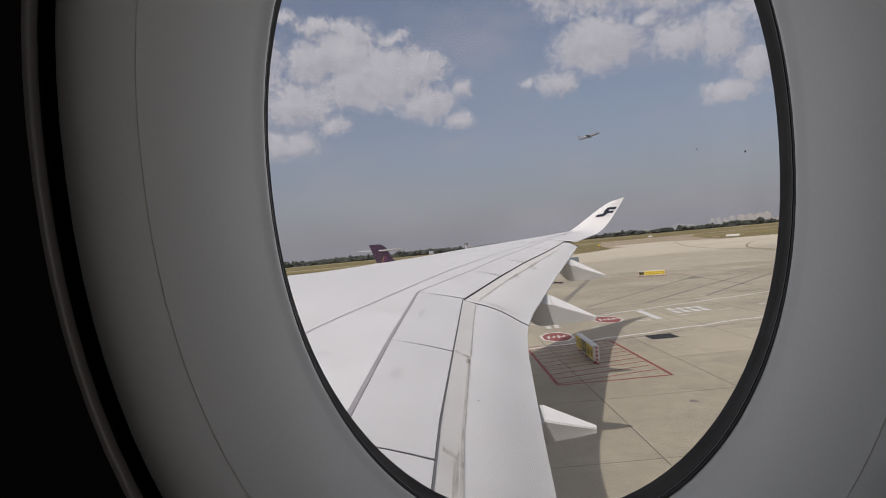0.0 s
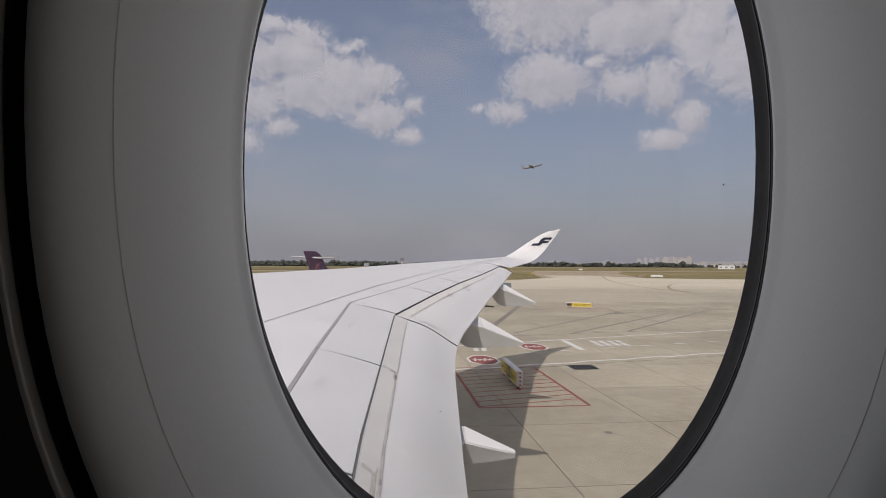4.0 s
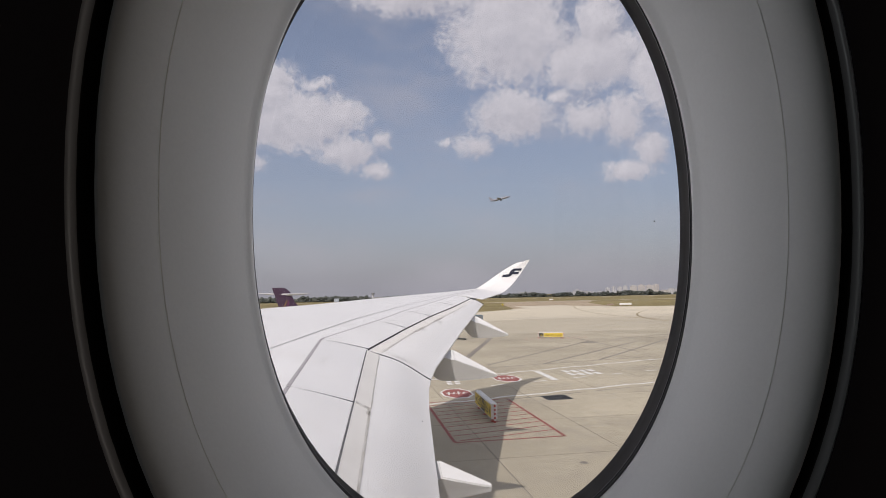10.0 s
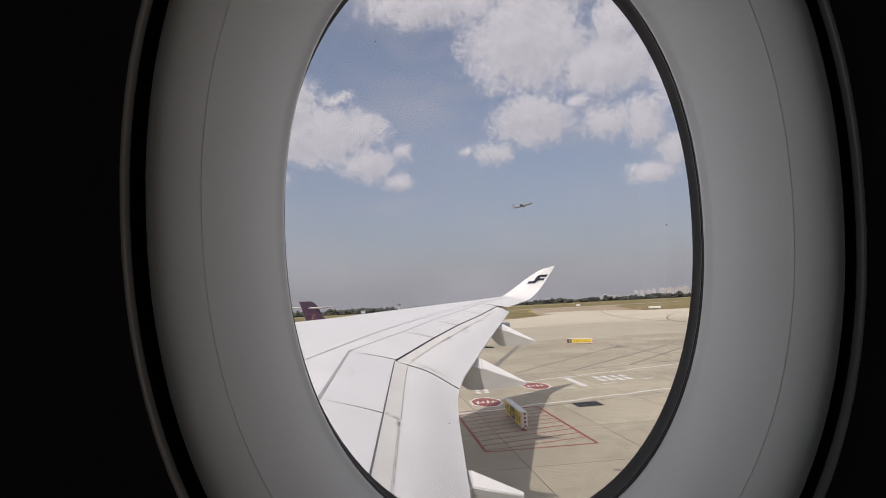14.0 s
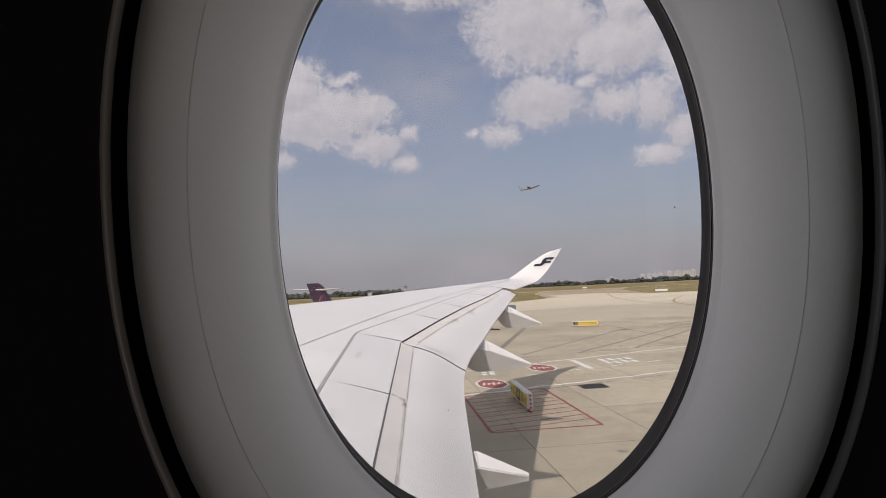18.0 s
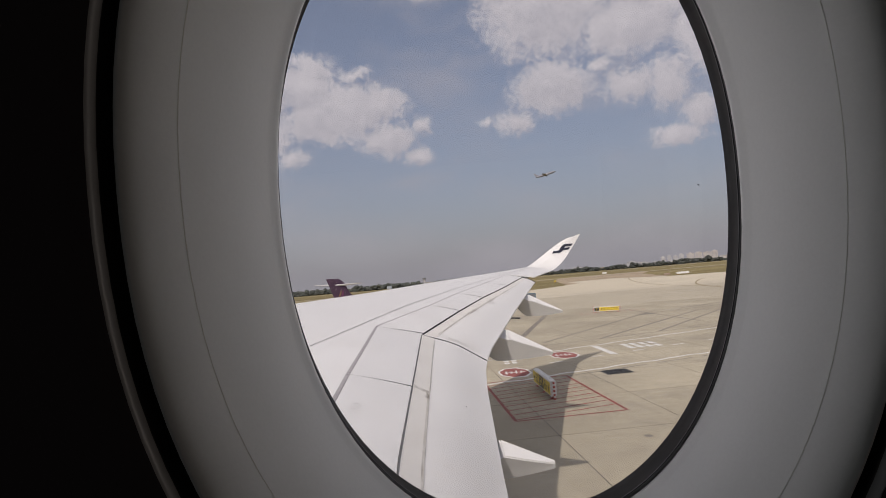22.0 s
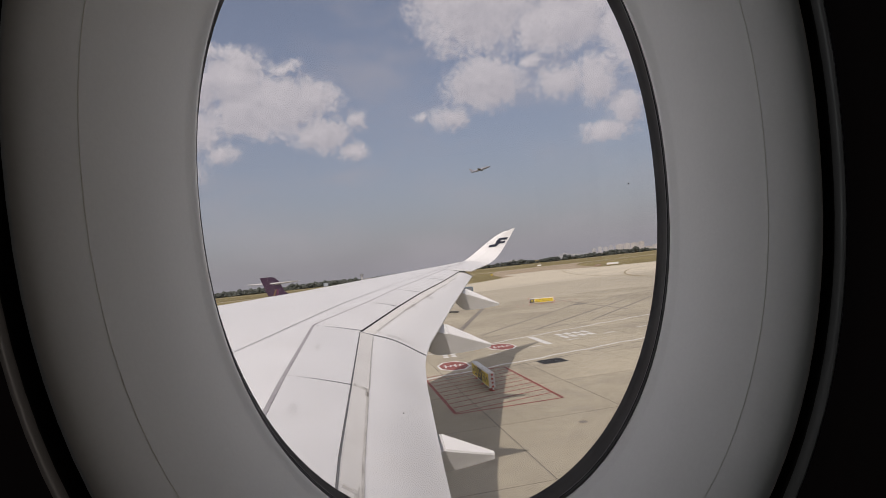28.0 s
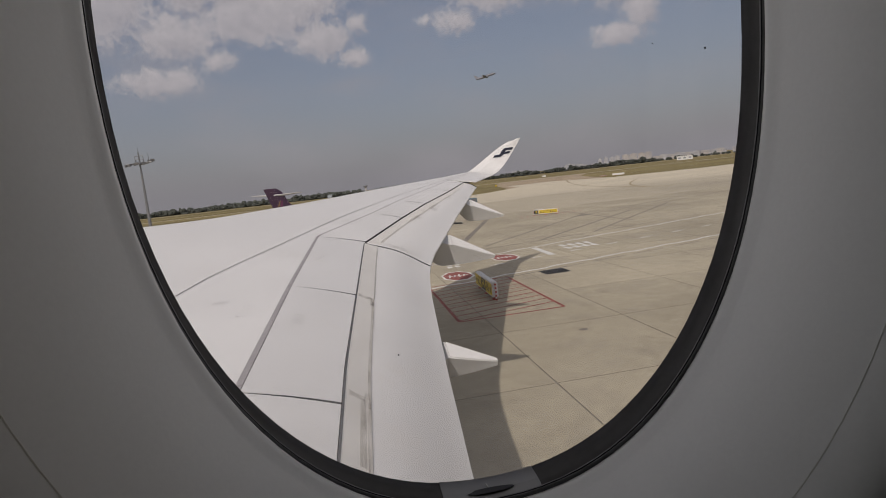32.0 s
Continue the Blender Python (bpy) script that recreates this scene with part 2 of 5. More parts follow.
RUBBER = mat("dark_grey_rubber_seal", (0.095, 0.092, 0.090), 0.8, spec=0.15, vary=0.1, scale=30.0, fine_scale=300.0)
VENTTAB = mat("vent_tab_plastic", (0.30, 0.30, 0.30), 0.5)
TABGREY = mat("retainer_grey", (0.17, 0.17, 0.175), 0.6)
DARKGROOVE = mat("dark_groove", (0.11, 0.095, 0.09), 0.7)
SEAMGREEN = mat("seam_edge", (0.90, 0.90, 0.83), 0.4)
HINGE = mat("hinge_strip_grey_paint", (0.36, 0.34, 0.345), 0.5, vary=0.12, scale=2.0, fine_scale=20.0)
HULL = mat("white_hull_paint", (0.75, 0.75, 0.76), 0.35, vary=0.03, scale=1.0)
CONC = mat("apron_concrete", (0.44, 0.392, 0.295), 0.85, vary=0.2, scale=0.09, fine_scale=2.3, stain=((0.29, 0.262, 0.215), 0.65, 0.32), per_object=0.05, spec=0.25)
CONCFAR = mat("far_concrete", (0.475, 0.424, 0.325), 0.85, vary=0.14, scale=0.04, fine_scale=0.8, stain=((0.32, 0.29, 0.25), 0.5, 0.05), spec=0.25)
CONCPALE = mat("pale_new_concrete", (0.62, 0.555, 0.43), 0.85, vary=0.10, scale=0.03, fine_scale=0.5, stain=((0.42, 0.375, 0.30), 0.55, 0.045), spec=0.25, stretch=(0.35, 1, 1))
JOINT = mat("tar_joint", (0.16, 0.145, 0.125), 0.9)
SKID = mat("tyre_marks", (0.245, 0.22, 0.185), 0.9, vary=0.3, scale=1.0)
PAINTW = mat("white_road_paint", (0.72, 0.71, 0.67), 0.7, vary=0.12, scale=1.2, fine_scale=9.0)
PAINTR = mat("red_road_paint", (0.30, 0.085, 0.07), 0.75, vary=0.2, scale=1.5, fine_scale=8.0)
PAINTF = mat("faded_red_road_paint", (0.43, 0.25, 0.19), 0.75, vary=0.2, scale=1.5, fine_scale=8.0)
PAINTY = mat("yellow_road_paint", (0.30, 0.235, 0.12), 0.75, vary=0.2, scale=0.5)
GRASS = mat("dry_grass", (0.25, 0.205, 0.095), 0.95, vary=0.35, scale=0.02, fine_scale=0.35, stain=((0.34, 0.275, 0.15), 0.7, 0.018), spec=0.1, stretch=(0.25, 1, 1))
SOIL = mat("bare_soil", (0.40, 0.315, 0.215), 0.95, vary=0.2, scale=0.05)
# far foliage, walls and glass: distance haze is mixed into the base colours
LEAF = mat("far_foliage_hazed", (0.075, 0.082, 0.072), 0.9, vary=0.35, scale=0.08, fine_scale=0.6, per_object=0.2, spec=0.1)
BLDW = mat("pale_render_hazed", (0.42, 0.415, 0.43), 0.8, vary=0.06, scale=0.1, per_object=0.12)
BLDC = mat("cream_render_hazed", (0.44, 0.41, 0.39), 0.8, vary=0.06, scale=0.1, per_object=0.1)
BLDG = mat("blue_grey_hangar", (0.38, 0.43, 0.50), 0.7, vary=0.06, scale=0.1, per_object=0.1)
WINDK = mat("far_window_glass_hazed", (0.27, 0.28, 0.31), 0.3)
ROOFR = mat("roof_tiles_far", (0.36, 0.26, 0.22), 0.8, per_object=0.2)
SIGNY = mat("sign_yellow", (0.62, 0.46, 0.035), 0.45, vary=0.05)
SIGNK = mat("sign_black", (0.02, 0.02, 0.02), 0.5)
SIGNW = mat("sign_casing_white", (0.72, 0.72, 0.70), 0.45, vary=0.06)
SIGNR = mat("frangible_leg_red", (0.42, 0.05, 0.03), 0.5)
PURPLE = mat("purple_tail_paint", (0.035, 0.012, 0.036), 0.4, vary=0.08, scale=0.3)
GOLD = mat("gold_tail_stripe", (0.22, 0.13, 0.06), 0.45)
MAGENTA = mat("magenta_tail_stripe", (0.13, 0.02, 0.08), 0.45)
STEEL = mat("galvanised_steel", (0.20, 0.205, 0.215), 0.5, metal=0.5)
GSEY = mat("ground_equipment_yellow", (0.42, 0.36, 0.10), 0.6, vary=0.15)
GSEB = mat("ground_equipment_blue_grey", (0.13, 0.18, 0.21), 0.6, vary=0.15)
TYRE = mat("tyre_rubber", (0.03, 0.03, 0.03), 0.8)
JET = mat("far_jet_grey", (0.22, 0.23, 0.27), 0.5)
DIRT = mat("pane_dirt", (0.30, 0.28, 0.27), 0.9)

GLASS = bpy.data.materials.new("window_acrylic")
GLASS.use_nodes = True
gb = GLASS.node_tree.nodes["Principled BSDF"]
gb.inputs["Transmission Weight"].default_value, gb.inputs["Roughness"].default_value, gb.inputs["IOR"].default_value = 1.0, 0.0, 1.3
gb.inputs["Base Color"].default_value = (0.985, 0.985, 0.985, 1)


# grime plus a painted veil of hazy reflection on the pane, heavier low down
gt = GLASS.node_tree
gn = gt.nodes.new("ShaderNodeTexNoise")
gn.inputs["Scale"].default_value, gn.inputs["Detail"].default_value = 14.0, 5.0
gg = gt.nodes.new("ShaderNodeNewGeometry")
gt.links.new(gg.outputs["Position"], gn.inputs["Vector"])
gs = gt.nodes.new("ShaderNodeSeparateXYZ")
gt.links.new(gg.outputs["Position"], gs.inputs[0])
gl = gt.nodes.new("ShaderNodeMapRange")
gt.links.new(gs.outputs[2], gl.inputs[0])
gl.inputs[1].default_value, gl.inputs[2].default_value, gl.inputs[3].default_value, gl.inputs[4].default_value = 5.345, 5.42, 0.15, 0.02
gm = gt.nodes.new("ShaderNodeMath")
gm.operation = "MULTIPLY"
gt.links.new(gn.outputs[0], gm.inputs[0])
gt.links.new(gl.outputs[0], gm.inputs[1])
gd = gt.nodes.new("ShaderNodeBsdfTranslucent")
gd.inputs[0].default_value = (0.7, 0.69, 0.67, 1)
gx = gt.nodes.new("ShaderNodeMixShader")
gt.links.new(gm.outputs[0], gx.inputs[0])
gt.links.new(gb.outputs[0], gx.inputs[1])
gt.links.new(gd.outputs[0], gx.inputs[2])
gt.links.new(gx.outputs[0], gt.nodes["Material Output"].inputs["Surface"])

# dark smudges that fade out at their edges
SMUDGE = bpy.data.materials.new("grease_smudge")
SMUDGE.use_nodes = True
st = SMUDGE.node_tree
sb = st.nodes["Principled BSDF"]
sb.inputs["Base Color"].default_value, sb.inputs["Roughness"].default_value = (0.30, 0.265, 0.215, 1), 0.7
s_co = st.nodes.new("ShaderNodeTexCoord")
s_ge = st.nodes.new("ShaderNodeNewGeometry")
s_no = st.nodes.new("ShaderNodeTexNoise")
s_no.inputs["Scale"].default_value, s_no.inputs["Detail"].default_value, s_no.inputs["Roughness"].default_value = 7.0, 7.0, 0.7
st.links.new(s_ge.outputs["Position"], s_no.inputs["Vector"])
s_ce = st.nodes.new("ShaderNodeVectorMath")
s_ce.operation = "MULTIPLY_ADD"
s_ce.inputs[1].default_value, s_ce.inputs[2].default_value = (2, 2, 0), (-1, -1, 0)
st.links.new(s_co.outputs["Generated"], s_ce.inputs[0])
s_le = st.nodes.new("ShaderNodeVectorMath")
s_le.operation = "LENGTH"
st.links.new(s_ce.outputs[0], s_le.inputs[0])
s_fa = st.nodes.new("ShaderNodeMapRange")
s_fa.inputs[1].default_value, s_fa.inputs[2].default_value, s_fa.inputs[3].default_value, s_fa.inputs[4].default_value = 0.1, 1.0, 0.2, -0.32
st.links.new(s_le.outputs["Value"], s_fa.inputs[0])
s_ad = st.nodes.new("ShaderNodeMath")
st.links.new(s_no.outputs[0], s_ad.inputs[0])
st.links.new(s_fa.outputs[0], s_ad.inputs[1])
s_st = st.nodes.new("ShaderNodeMapRange")
s_st.inputs[1].default_value, s_st.inputs[2].default_value, s_st.inputs[4].default_value = 0.42, 1.05, 0.38
st.links.new(s_ad.outputs[0], s_st.inputs[0])
st.links.new(s_st.outputs[0], sb.inputs["Alpha"])


# uneven translucent grime, drawn out along the wing
STREAK = bpy.data.materials.new("run_off_grime")
STREAK.use_nodes = True
rt = STREAK.node_tree
rb = rt.nodes["Principled BSDF"]
rb.inputs["Base Color"].default_value, rb.inputs["Roughness"].default_value = (0.36, 0.325, 0.275, 1), 0.7
r_ge, r_mp, r_no, r_ra = (rt.nodes.new(k) for k in ("ShaderNodeNewGeometry", "ShaderNodeMapping", "ShaderNodeTexNoise", "ShaderNodeMapRange"))
rt.links.new(r_ge.outputs["Position"], r_mp.inputs[0])
r_mp.inputs["Scale"].default_value = (34.0, 2.2, 34.0)
rt.links.new(r_mp.outputs[0], r_no.inputs["Vector"])
r_no.inputs["Scale"].default_value, r_no.inputs["Detail"].default_value, r_no.inputs["Roughness"].default_value = 1.0, 5.0, 0.65
rt.links.new(r_no.outputs[0], r_ra.inputs[0])
r_ra.inputs[1].default_value, r_ra.inputs[2].default_value, r_ra.inputs[3].default_value, r_ra.inputs[4].default_value = 0.34, 0.70, 0.05, 0.48
rt.links.new(r_ra.outputs[0], rb.inputs["Alpha"])


# ---------------------------------------------------------------- mesh helpers
def mesh_of(name, bm, material, smooth=False):
    me = bpy.data.meshes.new(name)
    bmesh.ops.recalc_face_normals(bm, faces=bm.faces)
    bm.to_mesh(me)
    bm.free()
    if smooth:
        me.polygons.foreach_set("use_smooth", [True] * len(me.polygons))
    me.materials.append(material)
    return me


def part(name, bm, material, parent=None, label="", smooth=False):
    ob = new(name, mesh_of(name, bm, material, smooth))
    if parent:
        ob.parent = parent
        ob.matrix_parent_inverse = parent.matrix_basis.inverted()
    return tagged(ob, label)


def thing(name, at, label, category, group="", kind="", rz=0.0):
    ob = new(name)
    ob.empty_display_size = 0.2
    ob.matrix_basis = pose(*at, 0, 0, rz)
    return tagged(ob, label, category, group, kind)


def box(bm, lo, hi, m=None, bevel=0.0):
    r = bmesh.ops.create_cube(bm, size=1.0)
    c = [(a + b) / 2 for a, b in zip(lo, hi)]
    s = [abs(b - a) for a, b in zip(lo, hi)]
    M = Matrix.Translation(c) @ Matrix.Diagonal((*s, 1))
    bmesh.ops.transform(bm, matrix=(m or Matrix()) @ M, verts=r["verts"])
    if bevel:
        es = list({e for v in r["verts"] for e in v.link_edges})
        bmesh.ops.bevel(bm, geom=es, offset=bevel, segments=2, affect="EDGES")


def rod(bm, a, b, r0, r1=None, n=8):
    a, b = Vector(a), Vector(b)
    d = b - a
    M = Matrix.Translation((a + b) / 2) @ d.to_track_quat("Z", "Y").to_matrix().to_4x4()
    bmesh.ops.create_cone(bm, cap_ends=True, segments=n, radius1=r0, radius2=r0 if r1 is None else r1, depth=d.length, matrix=M)


def grid(bm, rows, close_u=False, close_v=False):
    """A sheet through rows of points."""
    vs = [[bm.verts.new(p) for p in row] for row in rows]
    nu, nv = len(vs), len(vs[0])
    for i in range(nu if close_u else nu - 1):
        for j in range(nv if close_v else nv - 1):
            q = [vs[i][j], vs[(i + 1) % nu][j], vs[(i + 1) % nu][(j + 1) % nv], vs[i][(j + 1) % nv]]
            if len(set(q)) == 4:
                bm.faces.new(q)
    return vs


def slab(bm, rows, thick):
    """A sheet given thickness downwards, closed all round."""
    top = rows
    low = [[(p[0], p[1], p[2] - thick) for p in row] for row in rows]
    ring_rows = [list(a) + list(reversed(b)) for a, b in zip(top, low)]
    vs = grid(bm, ring_rows, close_v=True)
    for row in (vs[0], vs[-1]):
        n = len(row) // 2
        for j in range(n - 1):
            bm.faces.new([row[j], row[j + 1], row[-2 - j], row[-1 - j]])


def flat_poly(bm, pts, z=0.0):
    bm.faces.new([bm.verts.new((p[0], p[1], p[2] if len(p) > 2 else z)) for p in pts])


def strip(bm, a, b, w, z):
    a, b = Vector((a[0], a[1], 0)), Vector((b[0], b[1], 0))
    d = (b - a).normalized()
    n = Vector((-d.y, d.x, 0)) * w / 2
    flat_poly(bm, [(*(a - n).xy, z), (*(b - n).xy, z), (*(b + n).xy, z), (*(a + n).xy, z)])


# ---------------------------------------------------------------- ground
GX0, GX1, GY0, APRON_FAR = -2600.0, 2600.0, -400.0, 190.0
bm = bmesh.new()
flat_poly(bm, [(-4200, -900), (4200, -900), (4200, 4300), (-4200, 4300)], -0.06)
tagged(part("ground", bm, GRASS), "flat dry airfield grass reaching to the horizon", "ground", kind="structure")


def sheet(name, pts, z, material, label, category, kind="structure"):
    bm = bmesh.new()
    flat_poly(bm, pts, z)
    return tagged(part(name, bm, material), label, category, kind=kind)


apron = sheet("apron", [(-700, -300), (900, -300), (900, 196), (400, 204), (190, 202), (128, 192), (100, 206), (92, 250), (72, 250), (66, 214), (46, 186), (20, 172), (-60, 176), (-700, 180)], -0.012, CONCFAR,
              "pale weathered concrete apron with tyre marks", "apron")
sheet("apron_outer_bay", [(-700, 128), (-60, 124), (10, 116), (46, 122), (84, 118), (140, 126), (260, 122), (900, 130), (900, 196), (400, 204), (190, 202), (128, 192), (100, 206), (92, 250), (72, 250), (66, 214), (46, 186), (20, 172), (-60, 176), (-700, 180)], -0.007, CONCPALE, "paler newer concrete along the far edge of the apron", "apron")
sheet("taxiway", [(-1800, 352), (1800, 392), (1800, 406), (-1800, 366)], -0.03, CONCFAR, "distant pale concrete taxiway across the grass", "taxiway")
sheet("taxiway_link", [(58, 200), (74, 196), (98, 204), (128, 300), (166, 380), (104, 380), (80, 300)], -0.034, SOIL, "dusty brown worn strip joining apron and taxiway", "taxiway")
sheet("runway", [(-2200, 640), (2200, 700), (2200, 722), (-2200, 662)], -0.03, CONCFAR, "far pale runway strip beyond the grass", "runway")

# concrete slabs, near the aircraft
SLABX, SLABY = 4.56, 5.4
JX0, JY0 = 0.24, 3.1
bm = bmesh.new()
flat_poly(bm, [(JX0 - 6 * SLABX, JY0), (JX0 + 13 * SLABX, JY0), (JX0 + 13 * SLABX, JY0 + 14 * SLABY), (JX0 - 6 * SLABX, JY0 + 14 * SLABY)], -0.008)
part("joint_bed", bm, JOINT, apron)
bm = bmesh.new()
g = 0.016
box(bm, (g, g, -0.006), (SLABX - g, SLABY - g, 0.0))
slab_mesh = mesh_of("concrete_slab", bm, CONC)
for i in range(-6, 13):
    for j in range(14):
        ob = new("concrete_slab", slab_mesh)
        ob.parent = apron
        ob.location = (JX0 + i * SLABX, JY0 + j * SLABY, random.uniform(-0.001, 0.001))

# ---------------------------------------------------------------- aircraft
plane = thing("airliner", (0, 0, 0), "white wide-body airliner with a long swept wing, standing on the apron", "airliner")


def lerp(y, pts):
    return float(np.interp(y, [p[0] for p in pts], [p[1] for p in pts]))


TE_X = [(0.4, 0.42), (3.2, 0.54), (4.9, 0.70), (7.4, 0.96), (8.6, 1.12), (9.2, 1.23), (10.2, 1.47), (11.3, 1.80), (14.4, 2.72), (21.7, 4.98), (27.5, 7.25)]
SP_X = [(0.4, -0.25), (3.8, -0.12), (9.2, 0.23), (12.0, 1.09), (14.8, 2.02), (17.8, 3.15), (22.1, 4.62), (27.5, 6.85)]
SL_X = [(0.4, -0.72), (5.5, -0.61), (9.2, -0.48), (12.1, 0.54), (14.5, 1.28), (18.4, 2.70), (21.9, 3.95), (27.5, 6.35)]
SR_X = [(0.4, -2.34), (5.54, -1.57), (6.2, -1.48), (7.1, -1.27), (7.7, -1.10), (9.35, -0.67), (9.8, -0.55), (11.9, 0.02), (16.6, 1.65), (22.0, 3.85), (26.4, 5.75), (27.5, 6.2)]


def te(y):
    return Vector((lerp(y, TE_X), y, 4.16 + 0.075 * (y - 9.2)))


def sp_te(y):
    return Vector((lerp(y, SP_X), y, 4.67 + 0.0535 * (y - 9.2)))


def sp_le(y):
    return Vector((lerp(y, SL_X), y, 4.86 + 0.049 * (y - 9.2)))


def spar(y):
    return Vector((lerp(y, SR_X), y, 4.91 + 0.047 * (y - 9.2)))


def chord(y):
    return lerp(y, [(0.4, 11.2), (9.2, 8.3), (27.5, 2.6)])


def le(y):
    return Vector((te(y).x - chord(y), y, lerp(y, [(0.4, 4.25), (9.2, 4.7), (18, 5.05), (27.5, 5.55)])))


def crest(y):
    return Vector((te(y).x - 0.70 * chord(y), y, lerp(y, [(0.4, 5.15), (9.2, 5.30), (12, 5.25), (15, 5.24), (18, 5.33), (21, 5.46), (24, 5.58), (27.5, 5.73)])))


def fixed_row(y, aft):
    """One chordwise row of the fixed upper skin, from leading edge to the aft line."""
    a, c, s, l = le(y), crest(y), spar(y), aft(y)
    k = chord(y) / 8.3
    pts = [a + Vector((0.10 * k, 0, -0.22 * k)), a, a + Vector((0.25 * k, 0, 0.26 * k)), a.lerp(c, 0.45) + Vector((0, 0, 0.20 * k)), c]
    for f in (0.25, 0.5, 0.75):
        q = c.lerp(s, f)
        pts.append(q + Vector((0, 0, 0.055 * k * math.sin(math.pi * f))))
    return [tuple(p) for p in pts + [s, l]]


STATIONS = [0.4 + 0.45 * i for i in range(61)]
STATIONS[-1] = 27.5
bm = bmesh.new()
rows = [fixed_row(y, lambda q: sp_le(q) - Vector((0.012, 0, 0))) for y in STATIONS]
grid(bm, rows)
part("wing_upper_skin", bm, WHITE, plane, smooth=True)
bm = bmesh.new()
low = []
for y in STATIONS:
    a, s, t = le(y), sp_te(y), te(y)
    k = chord(y) / 8.3
    low.append([tuple(a + Vector((0.10 * k, 0, -0.22 * k))), tuple(a.lerp(s, 0.3) - Vector((0, 0, 0.75 * k))), tuple(a.lerp(s, 0.7) - Vector((0, 0, 0.65 * k))), tuple(s - Vector((0.1, 0, 0.35 * k)))])
grid(bm, low)
part("wing_lower_skin", bm, GREYP, plane, smooth=True)
# cove coloured near-black, so that the gaps between the panels look shaded
bm = bmesh.new()
cv = []
for y in STATIONS:
    if y <= 22.6:
        cv.append([tuple(sp_le(y) - Vector((0.25, 0, 0.05))), tuple(sp_te(y) - Vector((0.05, 0, 0.10))), tuple(sp_te(y).lerp(te(y), 0.5) - Vector((0, 0, 0.12)))])
grid(bm, cv)
part("cove", bm, DARKGAP, plane)
# spar seam
bm = bmesh.new()
grid(bm, [[tuple(spar(y) + Vector((-0.003 - 0.0003 * y, 0, 0.006))), tuple(spar(y) + Vector((0.003 + 0.0003 * y, 0, 0.006)))] for y in STATIONS])
part("panel_seam", bm, DARKGAP, plane)


def ys(a, b, n):
    return [a + (b - a) * i / n for i in range(n + 1)]


def panel_rows(y0, y1, fa, fb, n, m=5, arch=0.0, skew=0.0):
    out = []
    for k in range(n + 1):
        row = []
        for j in range(m + 1):
            f = j / m
            y = y0 + (y1 - y0) * k / n + skew * f
            p = fa(y).lerp(fb(y), f) + Vector((0, 0, arch * math.sin(math.pi * f)))
            row.append(tuple(p))
        out.append(row)
    return out


SPOILERS = [(0.6, 3.08), (3.10, 5.62), (5.635, 9.19), (9.21, 12.07), (12.085, 14.74), (14.755, 18.2), (18.22, 22.0)]
SKEW = 0.18
for y0, y1 in SPOILERS:
    bm = bmesh.new()
    slab(bm, panel_rows(y0 - SKEW / 2, y1 - SKEW / 2, lambda q: sp_le(q) + Vector((0.032, 0, 0.004)), lambda q: sp_te(q) + Vector((-0.012, 0, 0.0)), 12, 4, 0.008, SKEW), 0.035)
    part("spoiler", bm, WHITE, plane)
    # worn strip along the hinge line
    bm = bmesh.new()
    slab(bm, panel_rows(y0, y1, lambda q: sp_le(q) + Vector((-0.011, 0, 0.005)), lambda q: sp_le(q) + Vector((0.026, 0, 0.003)), 8, 1), 0.012)
    part("hinge_strip", bm, HINGE, plane)


def flap_lo(y):
    p = sp_te(y)
    return Vector((p.x + 0.004, y, p.z - 0.014))


for y0, y1 in ((0.5, 9.16), (9.25, 22.0)):
    bm = bmesh.new()
    rows = []
    for y in ys(y0, y1, 40):
        a, t = flap_lo(y), te(y)
        k = min(1.0, 1.15 - (y - 9) / 24) if y > 9 else 1.0
        row = [tuple(a)]
        for j in range(1, 17):
            f = j / 16
            q = a.lerp(t, f)
            row.append((q.x, q.y, q.z + 0.06 * math.sin(math.pi * f) ** 1.5 * k))
        rows.append(row)
    slab(bm, rows, 0.03)
    part("flap", bm, FLAPW, plane, smooth=False)
# worn cove strip of the inboard flap, in lengths, with a dirty aft edge
for y0, y1 in ((0.6, 3.396), (3.400, 5.713), (5.717, 9.15)):
    bm = bmesh.new()
    slab(bm, panel_rows(y0, y1, lambda q: flap_lo(q) + Vector((0.0, 0, 0.012)), lambda q: flap_lo(q).lerp(te(q), 0.20) + Vector((0, 0, 0.034)), 6, 2), 0.01)
    part("cove_panel", bm, COVE, plane)
OUT_COVE = [(9.3, 0.20), (11.5, 0.22), (14.0, 0.28), (18.0, 0.31), (21.8, 0.30)]


def flap_skin(y, f, lift):
    """A point on a flap's upper face, at the part f of its chord."""
    k = min(1.0, 1.15 - (y - 9) / 24) if y > 9 else 1.0
    return tuple(flap_lo(y).lerp(te(y), f) + Vector((0, 0, 0.06 * math.sin(math.pi * f) ** 1.5 * k + lift)))


for y0, y1 in ((9.32, 12.06), (12.09, 14.74), (14.77, 18.2), (18.23, 21.85)):
    bm = bmesh.new()
    slab(bm, [[flap_skin(y, 0.03 + (lerp(y, OUT_COVE) - 0.03) * g / 6, 0.005) for g in range(7)] for y in ys(y0, y1, 8)], 0.008)
    part("cove_panel", bm, COVE, plane)

# dark filler painting the shade in the gap between inboard and outboard flap
bm = bmesh.new()
slab(bm, panel_rows(9.155, 9.255, lambda q: flap_lo(q) + Vector((0, 0, -0.02)), lambda q: te(q) + Vector((-0.02, 0, 0.0)), 1, 6, 0.02), 0.02)
part("flap_gap", bm, DARKGAP, plane)
